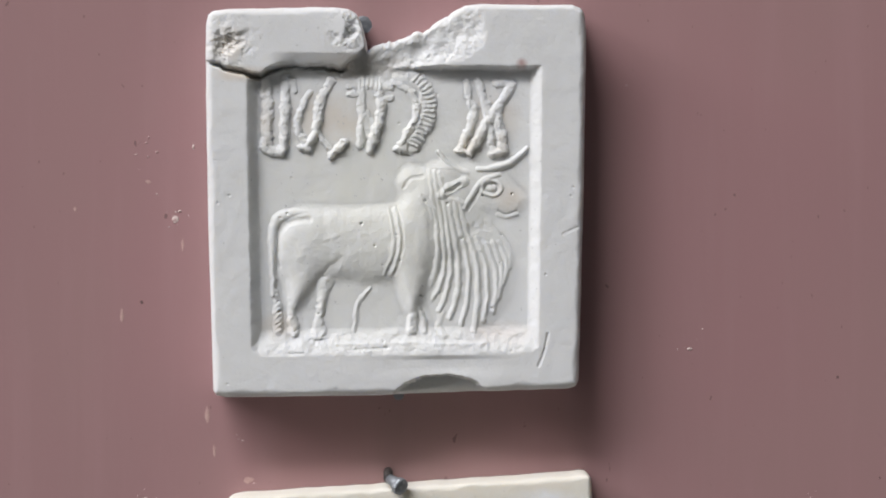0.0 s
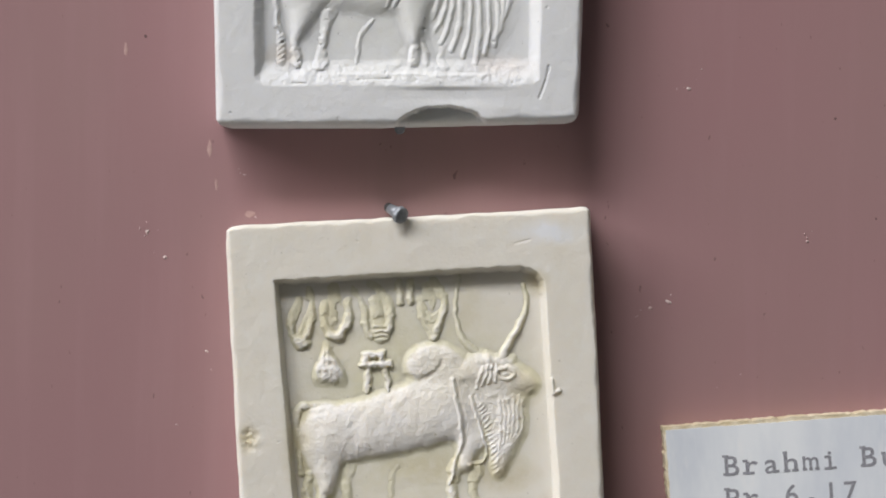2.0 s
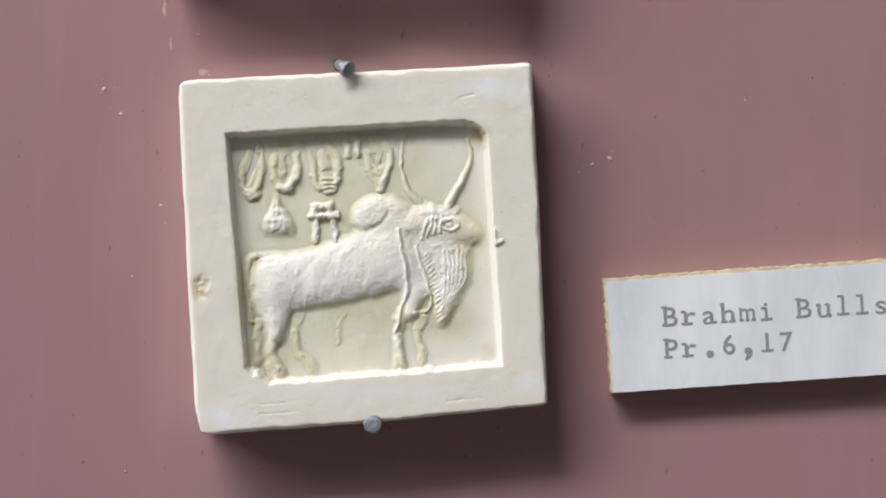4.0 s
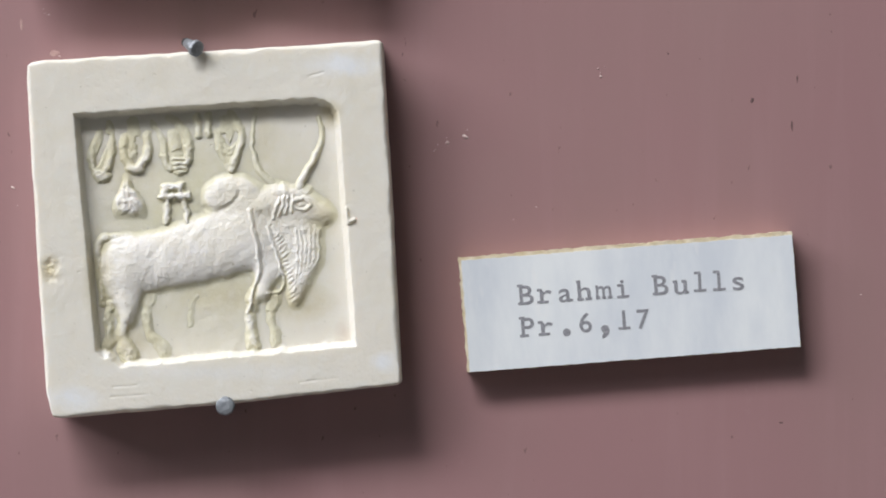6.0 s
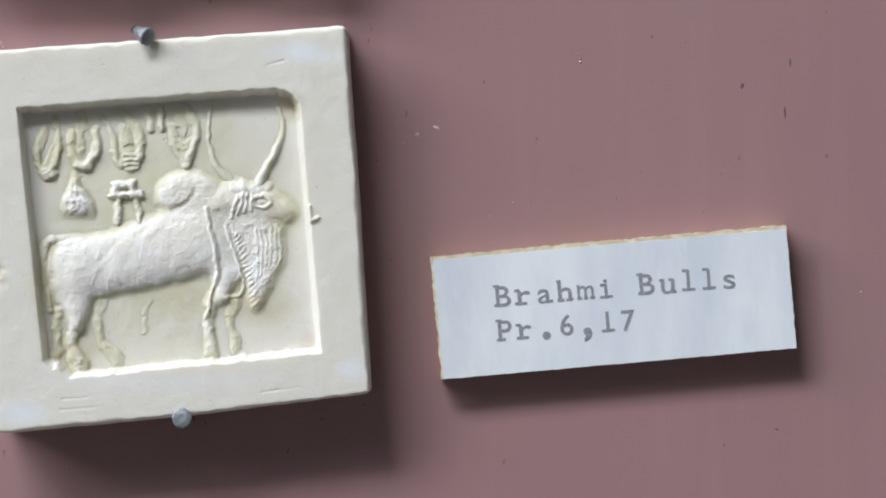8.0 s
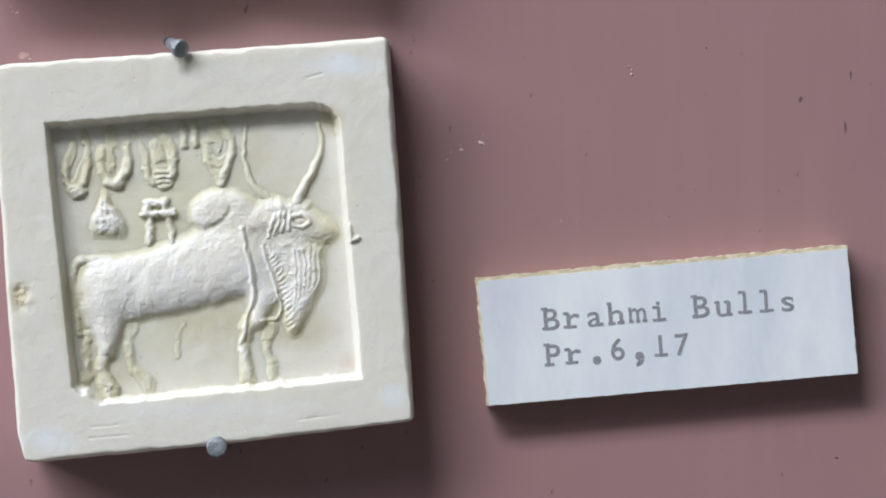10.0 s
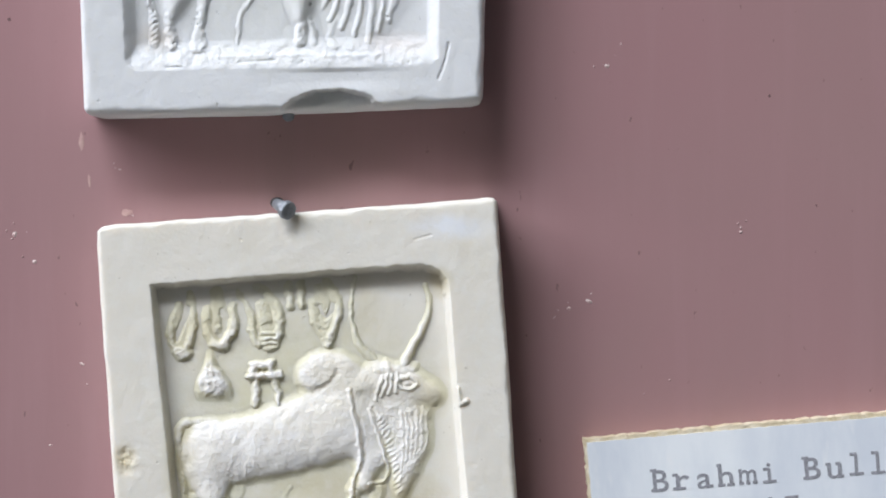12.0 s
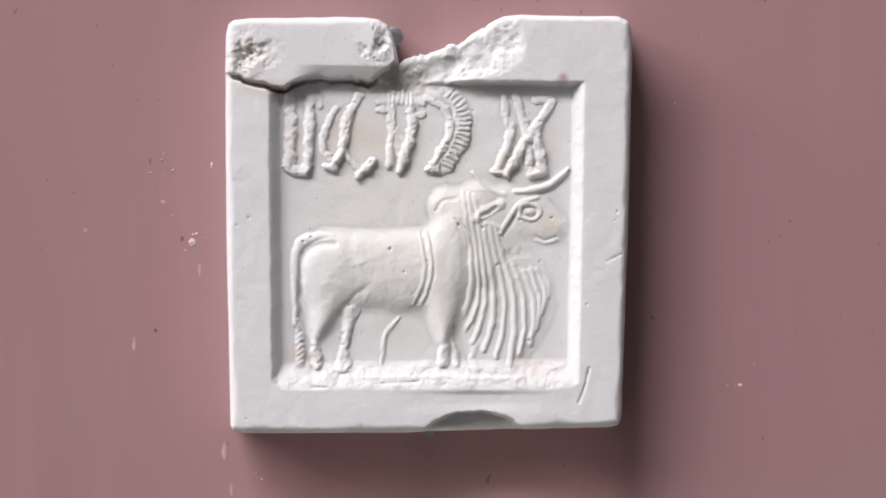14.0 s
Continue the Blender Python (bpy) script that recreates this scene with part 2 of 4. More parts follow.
def soften(h, radius):
    """A form worn soft: each height becomes the mean of those round it."""
    n = int(3 * radius)
    k = np.exp(-0.5 * (np.arange(-n, n + 1) / radius) ** 2)
    k /= k.sum()
    rows, columns = h.shape
    p = np.pad(h, n, mode="edge")
    p = sum(k[i] * p[i:i + rows, :] for i in range(2 * n + 1))
    return sum(k[i] * p[:, i:i + columns] for i in range(2 * n + 1))


def top(*forms):
    out = forms[0]
    for f in forms[1:]:
        out = np.maximum(out, f)
    return out


class Drawing:
    """A plaque's own drawing grid: x to the right and y down from the middle (cx, cy), in units of k metres."""

    def __init__(self, cx, cy, k):
        self.cx, self.cy, self.k = cx, cy, k

    def place(self, x, y, high):
        return np.stack([(x - self.cx) * self.k, -high / 1000, (self.cy - y) * self.k], -1).reshape(-1, 3)

    def slab(self, name, parent, material, label, left, right, bottom, upper, height, cells=480):
        """The plaque's body: a curved patch between four edges, its face given by height(x, y, rim), and its sides down to the wall."""
        s = np.linspace(0, 1, cells + 1)
        u, v = np.meshgrid(s, s)
        tx, ty = (a[None, :] for a in upper(s))
        bx, by = (a[None, :] for a in bottom(s))
        lx, ly = (a[:, None] for a in left(s))
        rx, ry = (a[:, None] for a in right(s))

        def patch(t, b, l, r):
            return ((1 - v) * t + v * b + (1 - u) * l + u * r - (1 - u) * (1 - v) * t[0, 0] - u * (1 - v) * t[0, -1]
                    - (1 - u) * v * b[0, 0] - u * v * b[0, -1])

        x, y = patch(tx, bx, lx, rx), patch(ty, by, ly, ry)
        ring = [*[(0, i) for i in range(cells)], *[(i, cells) for i in range(cells)], *[(cells, cells - i) for i in range(cells)],
                *[(cells - i, 0) for i in range(cells)]]
        edge = np.array(ring)
        # distance from the rim, near enough
        wide, tall = x[:, -1:] - x[:, :1], y[-1:, :] - y[:1, :]
        rim = np.minimum(np.minimum(u * wide, (1 - u) * wide), np.minimum(v * tall, (1 - v) * tall))
        face = self.place(x, y, height(x, y, rim))
        n = (cells + 1) ** 2
        idx = np.arange(n).reshape(cells + 1, cells + 1)
        faces = np.stack([idx[:-1, :-1], idx[1:, :-1], idx[1:, 1:], idx[:-1, 1:]], -1).reshape(-1, 4)
        rim_i = idx[edge[:, 0], edge[:, 1]]
        base = face[rim_i].copy()
        base[:, 1] = -0.0001
        low = n + np.arange(len(ring))
        nxt = np.roll(np.arange(len(ring)), -1)
        sides = np.stack([rim_i, rim_i[nxt], low[nxt], low], -1)
        return grid_mesh(name, np.concatenate([face, base]), np.concatenate([faces, sides]), material, parent, label)

    def relief(self, name, parent, material, x0, x1, y0, y1, form, face, label="", grain=0.02, seed=3, shake=2.5, coarse=45, scale=0.62):
        """A raised figure on the plaque's sunk ground: only the cells where the form rises above the ground are kept."""
        x, y = np.meshgrid(np.arange(x0, x1 + 1.0), np.arange(y0, y1 + 1.0))
        h = form(x + shake * rugged(x, y, 16, seed, 2), y + shake * rugged(x, y, 16, seed + 9, 2))
        edge = np.minimum(np.minimum(x - x0, x1 - x), np.minimum(y - y0, y1 - y))
        h = (h + np.clip(h * 4, 0, 1) * grain * 2 * rugged(x, y, coarse, seed + 5)) * scale * smooth(0, 6, edge) - 0.012
        inside = h > 0
        keep = inside[:-1, :-1] | inside[1:, :-1] | inside[1:, 1:] | inside[:-1, 1:]
        idx = np.arange(x.size).reshape(x.shape)
        faces = np.stack([idx[:-1, :-1], idx[1:, :-1], idx[1:, 1:], idx[:-1, 1:]], -1)[keep]
        used = np.unique(faces)
        again = np.zeros(x.size, int)
        again[used] = np.arange(len(used))
        co = self.place(x, y, face(x, y, np.full(x.shape, 99.0)) + h)
        return grid_mesh(name, co[used], again[faces], material, parent, label)


# ---- structure of the room ----
HALF, DEEP, TALL = 2.4, 4.2, 3.6
bm = bmesh.new()
box(bm, -HALF - 0.2, HALF + 0.2, 0.0, 0.2, 0.0, TALL)
wall_north = tagged(part("wall_north", bm, WALL), "mauve painted wall with brush streaks and small chips", "wall", kind="structure")
bm = bmesh.new()
box(bm, -HALF - 0.2, HALF + 0.2, -DEEP - 0.2, -DEEP, 0.0, TALL)
tagged(part("wall_south", bm, ROOM), "plain pale grey-green wall behind the camera", "wall", kind="structure")
bm = bmesh.new()
box(bm, HALF, HALF + 0.2, -DEEP, 0.0, 0.0, TALL)
tagged(part("wall_east", bm, ROOM), "plain pale grey-green side wall", "wall", kind="structure")
bm = bmesh.new()
WY0, WY1, WZ0, WZ1 = -1.9, -0.2, 2.45, 3.45
box(bm, -HALF - 0.2, -HALF, -DEEP, WY0, 0.0, TALL)
box(bm, -HALF - 0.2, -HALF, WY1, 0.0, 0.0, TALL)
box(bm, -HALF - 0.2, -HALF, WY0, WY1, 0.0, WZ0)
box(bm, -HALF - 0.2, -HALF, WY0, WY1, WZ1, TALL)
tagged(part("wall_west", bm, ROOM), "plain pale grey-green side wall with a window opening", "wall", kind="structure")
bm = bmesh.new()
box(bm, -HALF - 0.2, HALF + 0.2, -DEEP - 0.2, 0.2, -0.1, 0.0)
tagged(part("floor", bm, FLOOR), "plain grey screed floor", "floor", kind="structure")
bm = bmesh.new()
box(bm, -HALF - 0.2, HALF + 0.2, -DEEP - 0.2, 0.2, TALL, TALL + 0.1)
tagged(part("ceiling", bm, ROOM), "plain pale grey-green ceiling", "ceiling", kind="structure")
bm = bmesh.new()
for y0, y1, z0, z1 in ((WY0, WY1, WZ0, WZ0 + 0.05), (WY0, WY1, WZ1 - 0.05, WZ1), (WY0, WY0 + 0.05, WZ0 + 0.05, WZ1 - 0.05),
                       (WY1 - 0.05, WY1, WZ0 + 0.05, WZ1 - 0.05)):
    box(bm, -HALF - 0.14, -HALF - 0.08, y0, y1, z0, z1)
tagged(part("window_1", bm, FRAME), "white painted window frame in the side wall", "window", kind="structure")


# ---- wall marks: chips in the paint that bare the filler, pits and smears ----
def fleck(name, material, x, z, wide, tall, tilt, seed, proud=0.00012):
    rng = random.Random(seed)
    wide, tall = wide / 1000, tall / 1000
    bm = bmesh.new()
    rim = []
    for k in range(11):
        a, r = k / 11 * 2 * math.pi, rng.uniform(0.55, 1.0)
        rim.append(bm.verts.new((math.cos(a) * r * wide / 2, -proud * 0.4, math.sin(a) * r * tall / 2)))
    low = [bm.verts.new((v.co.x * 1.12, 0.0003, v.co.z * 1.12)) for v in rim]
    mid = bm.verts.new((rng.uniform(-0.1, 0.1) * wide, -proud, rng.uniform(-0.1, 0.1) * tall))
    for k in range(11):
        bm.faces.new((rim[k - 1], rim[k], mid))
        bm.faces.new((low[k - 1], low[k], rim[k], rim[k - 1]))
    bmesh.ops.recalc_face_normals(bm, faces=bm.faces)
    ob = part(name, bm, material, wall_north)
    ob.matrix_local = pose(x / 1000, 0, Z0 + z / 1000, 0, tilt, 0)
    return ob


CHIPS = ((-34.0, 33.6, 1.6, 2.2, 20), (-33.4, 34.6, 0.8, 0.7, 0), (33.5, 16.4, 1.0, 1.0, 0), (25.3, 51.0, 0.5, 0.5, 0), (-39.1, 42.1, 0.8, 0.5, 10),
         (-36.4, 36.9, 0.6, 0.4, 30), (-36.4, 42.4, 0.9, 0.5, -30), (1.5, 59.5, 1.1, 0.5, -20), (-31.6, 43.1, 0.6, 1.6, 0), (28.7, -12.7, 1.2, 1.1, 0),
         (31.1, -11.9, 1.7, 1.0, 25), (49.4, -3.7, 0.8, 0.6, 30), (37.6, -23.1, 0.4, 0.3, 0), (40.7, -21.4, 0.6, 0.4, 15), (-25.2, 4.5, 0.8, 0.4, 0),
         (-33.9, -28.6, 0.7, 0.4, 0), (-30.0, -18.9, 1.2, 0.7, 30), (-38.0, -3.2, 0.9, 1.5, 15), (-35.6, -6.5, 1.0, 1.1, 0), (-23.7, -1.1, 0.6, 0.4, 10),
         (84.7, -33.2, 0.4, 0.4, 0), (-43.0, -60.1, 0.9, 0.4, 0), (-34.5, -55.2, 0.7, 0.7, 0), (26.9, -13.8, 0.9, 0.3, -40))
for i, (x, z, w, h, tilt) in enumerate(CHIPS):
    tagged(fleck("paint_chip", CHIP, x, z, w * 0.62, h * 0.62, tilt, i), "pale chip in the paint")
    scatter = random.Random(300 + i)
    for k in range(scatter.randint(1, 4) if w > 0.75 else 0):   # crumbs of filler round the larger chips
        tagged(fleck("paint_chip", CHIP, x + scatter.gauss(0, 0.9), z + scatter.gauss(0, 1.3), scatter.uniform(0.12, 0.3), scatter.uniform(0.12, 0.4), 0, 400 + 9 * i + k), "pale chip in the paint")
SMEARS = ((-33.0, 30.2, 0.5, 2.2, 0), (-29.8, 8.0, 0.8, 2.6, 0), (-37.5, 38.5, 1.0, 0.6, 10), (-24.4, -0.7, 1.6, 1.0, 0), (-41.0, 21.0, 0.6, 2.2, 4),
          (-28.9, 3.2, 0.5, 1.8, 0), (-47.1, 34.9, 0.5, 0.9, 0))
for i, (x, z, w, h, tilt) in enumerate(SMEARS):
    tagged(fleck("paint_smear", SMEAR, x, z, w, h, tilt, 50 + i, 0.00006), "dull pale smear on the paint")
PITS = ((-38.4, 22.7, 0.6, 0.5, 0), (69.9, -6.9, 0.6, 0.9, 20), (75.3, -10.4, 0.35, 1.7, 0), (76.0, -4.0, 0.3, 1.5, 0), (58.5, -0.6, 0.3, 0.4, 0), (73.9, -50.5, 0.7, 0.3, 0),
        (-40.3, -54.0, 0.6, 0.5, 0), (53.0, 12.6, 0.5, 0.5, 0))
for i, (x, z, w, h, tilt) in enumerate(PITS):
    tagged(fleck("paint_pit", DARKPIT, x, z, w, h, tilt, 80 + i, 0.00004), "small dark pit in the paint")


# ---- nails ----
def nail(label, foot, head, radius=1.15, shank=0.55, bend=None):
    """A round-headed wire nail driven into the wall at foot, its head's face at head, in millimetres from the plaques' datum; bend is a kink between."""
    root, a, b = (Vector((p[0] / 1000, -p[2] / 1000, Z0 + p[1] / 1000)) for p in (foot, bend or foot, head))
    base = new("nail")
    base.matrix_world = look(a, b)
    size = (b - a).length
    bm = bmesh.new()
    bmesh.ops.create_cone(bm, cap_ends=True, segments=20, radius1=shank / 1000, radius2=shank / 1000, depth=size + (0 if bend else 0.004),
                          matrix=Matrix.Translation((0, 0, -size / 2 + (0 if bend else 0.002))))
    if bend:
        p, q = (base.matrix_world.inverted() @ v for v in (root + (root - a).normalized() * 0.004, a))
        bmesh.ops.create_cone(bm, cap_ends=True, segments=20, radius1=shank / 1000, radius2=shank / 1000, depth=(q - p).length,
                              matrix=Matrix.Translation((p + q) / 2) @ (q - p).to_track_quat("Z", "Y").to_matrix().to_4x4())
        bmesh.ops.create_uvsphere(bm, u_segments=16, v_segments=10, radius=shank / 1000, matrix=Matrix.Translation(q))
        part("shank", bm, RUST, base, smooth=True)
        bm = bmesh.new()
        bmesh.ops.create_cone(bm, cap_ends=True, segments=20, radius1=shank * 1.5 / 1000, radius2=shank / 1000, depth=size * 0.9,
                              matrix=Matrix.Translation((0, 0, -size * 0.52)))
        part("neck", bm, STEEL, base, "grey steel neck bent downwards", smooth=True)
    else:
        part("shank", bm, RUST, base, smooth=True)
    bm = bmesh.new()
    r = radius / 1000
    rings = ((0.5, 0.0009), (0.96, 0.00075), (1.0, 0.00045), (0.97, 0.00012), (0.86, 0.0), (0.45, -0.00010))
    rows = []
    rng = random.Random(int(head[0] * 10))
    lop = [1 + rng.uniform(-0.05, 0.05) for k in range(24)]
    for f, h in rings:
        rows.append([bm.verts.new((math.cos(k / 24 * 6.2832) * r * f * lop[k], math.sin(k / 24 * 6.2832) * r * f * lop[k], -size + h)) for k in range(24)])
    for p, q in zip(rows, rows[1:]):
        for k in range(24):
            bm.faces.new((p[k - 1], p[k], q[k], q[k - 1]))
    bm.faces.new(rows[-1])
    bm.faces.new(rows[0])
    bmesh.ops.recalc_face_normals(bm, faces=bm.faces)
    part("head", bm, STEEL, base, "dull grey steel head")
    return tagged(base, label, "nail", "nails holding the plaques")


nail("bent steel nail over the top edge of the ivory plaque", (-6.1, 0.35, 0.0), (-4.2, -0.85, 9.4), 1.12, 0.62, bend=(-5.95, 0.2, 7.4))
nail("steel nail under the bottom edge of the ivory plaque", (-0.5, -48.3, 0.0), (-0.6, -47.75, 8.9), 1.25)
nail("steel nail in the broken notch of the white plaque", (-9.6, 59.2, 0.0), (-9.1, 58.6, 4.6), 1.15)
nail("steel nail tucked under the white plaque", (-4.6, 10.8, 0.0), (-4.7, 10.6, 3.0), 0.7, 0.4)


FACE = 8.0   # thickness of the plaques, in millimetres
# ---- the white plaque: a square plaster cast with a sunk field, a maned bull and five signs; its top edge is broken ----
white_plaque = new("plaster_plaque")
white_plaque.matrix_world = pose(-4.615 / 1000, 0, Z0 + 35.612 / 1000, 0, -0.335, 0)
tagged(white_plaque, "square white plaster plaque with bull relief and broken top edge", "plaque", "plaster plaques")
A = Drawing(760, 400, 0.0000677)


def a_upper(s):
    x = 402 + s * 715
    y = np.interp(x, (402, 412, 440, 640, 668, 684, 694, 700, 704, 716, 760, 790, 806, 830, 850, 868, 890, 920, 1095, 1110, 1117),
                  (42, 34, 31, 29, 33, 42, 62, 90, 112, 104, 92, 79, 78, 64, 50, 38, 28, 25, 28, 34, 46))
    rough = smooth(676, 700, x) * (1 - smooth(850, 890, x))
    return x, y + rough * (7 * wobble(x, x * 0, 19, 21) + 3.5 * wobble(x, x * 0, 6, 26)) + 1.5 * wobble(x, x * 0, 30, 22)


def a_bottom(s):
    x = 406 + s * 694
    return x, np.interp(x, (406, 412, 430, 700, 1080, 1094, 1100), (754, 764, 768, 767, 757, 753, 742)) + 0.9 * wobble(x, x * 0, 24, 23)


def a_left(s):
    y = 42 + s * 712
    return np.interp(y, (42, 60, 160, 400, 754), (402, 398, 396.5, 398, 406)) + 0.8 * wobble(y, y * 0, 40, 24), y


def a_right(s):
    y = 46 + s * 696
    return np.interp(y, (46, 80, 400, 742), (1117, 1120, 1112, 1100)) + 0.9 * wobble(y, y * 0, 30, 25), y


A_DEEP = 1.55


def a_floor(x, y):
    return FACE - A_DEEP + 0.10 * wobble(x, y, 90, 31) + 0.04 * wobble(x, y, 25, 32)


def a_face(x, y, rim):
    # the sunk field: four sloping sides, steep at the top and the left
    shake = 4 * wobble(x, y, 18, 41) + 2.5 * wobble(x, y, 7, 42)
    inner = np.minimum(np.minimum((x - 476 - 0.012 * (y - 400) + shake * 0.5) / 20, (1030 - 0.02 * (y - 400) - x + shake * 0.4) / 22),
                       np.minimum((y - 141 - 0.012 * (x - 800) + shake * 0.6) / 9, (690 - 0.01 * (x - 700) - y + shake * 0.6) / 52))
    corner = np.hypot(np.maximum(530 - x, 0), np.maximum(y - 640, 0))
    corner2 = np.hypot(np.maximum(x - 985, 0), np.maximum(y - 640, 0))
    inner = np.minimum(np.minimum(inner, (60 - corner + shake) / 24), (54 - corner2 + shake) / 24)
    sunk = smooth(0.0, 1.0, np.clip(inner, 0, 1)) * 0.6 + np.clip(inner, 0, 1) * 0.4
    h = FACE - sunk * (FACE - a_floor(x, y))
    h += 0.10 * wobble(x, y, 120, 43) + 0.03 * wobble(x, y, 30, 44)
    h += 0.035 * rugged(x, y, 26, 59, 4)
    # a lip left along the foot of the field
    h += 0.14 * np.exp(-((y - 668 - 4 * wobble(x, y, 60, 45)) / 4) ** 2) * (x > 640) * (x < 930)
    # the broken hollow below the notch
    d, s = along(x, y, [(660, 96), (735, 116), (800, 92), (868, 66)])
    hollow = 1 - smooth(22, 66, d + 14 * rugged(x, y, 34, 46))
    rough_h = FACE - 0.9 - 0.020 * np.maximum(y - 96, 0) + 0.34 * rugged(x, y, 30, 47, 5)
    h = h * (1 - hollow) + np.minimum(h, rough_h) * hollow
    # the loose fragment in the upper corner stands proud, with a ragged lower edge
    edge = np.interp(x, (396, 415, 462, 500, 512, 532, 560, 640, 652, 664, 680, 700, 712), (132, 134, 148, 157, 152, 141, 138, 142, 145, 138, 126, 116, 100))
    edge = edge + 5 * wobble(x, y * 0, 9, 48)
    frag = smooth(0, 5, edge - y) * smooth(0, 6, 704 - x + 8 * wobble(y, y * 0, 9, 49))
    slope = np.clip((y - 112 - 0.02 * (x - 400)) / 40, 0, 1) * smooth(520, 570, x)
    frag_h = FACE + 0.45 - 1.2 * slope + 0.05 * wobble(x, y, 40, 50)
    pits = np.exp(-(((x - 440) / 36) ** 2 + ((y - 98) / 36) ** 2)) + 1.2 * np.exp(-(((x - 668) / 28) ** 2 + ((y - 78) / 30) ** 2))
    frag_h += 0.8 * np.clip(pits, 0, 1) * np.minimum(rugged(x, y, 16, 51) * 1.2 - 0.08, 0.25)
    h = h * (1 - frag) + frag_h * frag
    groove = np.exp(-((y - edge - 3.5) / 3.6) ** 2) * smooth(402, 420, x) * (1 - smooth(655, 672, x))
    h -= 1.7 * groove
    # the scooped chip in the lower edge, and small knocks
    chip = 1 - smooth(0.8, 1.06, ((x - 840) / 92) ** 2 + ((y - 775) / 46) ** 2 + 0.3 * rugged(x, y, 30, 52))
    h -= chip * (1.5 + 0.22 * rugged(x, y, 40, 53))
    ledge = smooth(690, 700, y) * (1 - smooth(712, 735, y)) * np.exp(-((x - 850) / 95) ** 2)
    h -= 0.25 * ledge
    for line in (((660, 680), (740, 676)), ((1042, 652), (1036, 680), (1024, 712)), ((1072, 463), (1100, 450)), ((640, 752), (644, 764)), ((552, 686), (578, 686))):
        d, s = along(x, y, list(line))
        h -= 0.20 * np.clip(1 - d / 3.5, 0, 1) * (0.7 + 0.8 * rugged(x, y, 18, 57))
    rng = np.random.default_rng(7)
    for px, py, r in zip(rng.uniform(410, 1095, 34), rng.uniform(160, 755, 34), rng.uniform(1.0, 2.0, 34)):
        near = (abs(x - px) < 8) & (abs(y - py) < 8)
        h[near] -= 0.2 * np.exp(-((x[near] - px) ** 2 + (y[near] - py) ** 2) / r ** 2)
    # crumbs along the foot and the inner edges
    foot = smooth(640, 655, y) * (1 - smooth(680, 692, y)) * smooth(480, 520, x) * (1 - smooth(985, 1010, x))
    h += foot * 0.24 * rugged(x, y, 22, 55)
    return h - 1.3 * (1 - np.sqrt(np.clip(1 - (1 - np.clip(rim / (13 + 9 * rugged(x, y, 60, 58, 3)), 0, 1)) ** 2, 0, 1)))


A.slab("slab", white_plaque, WHITE, "", a_left, a_right, a_bottom, a_upper, a_face)


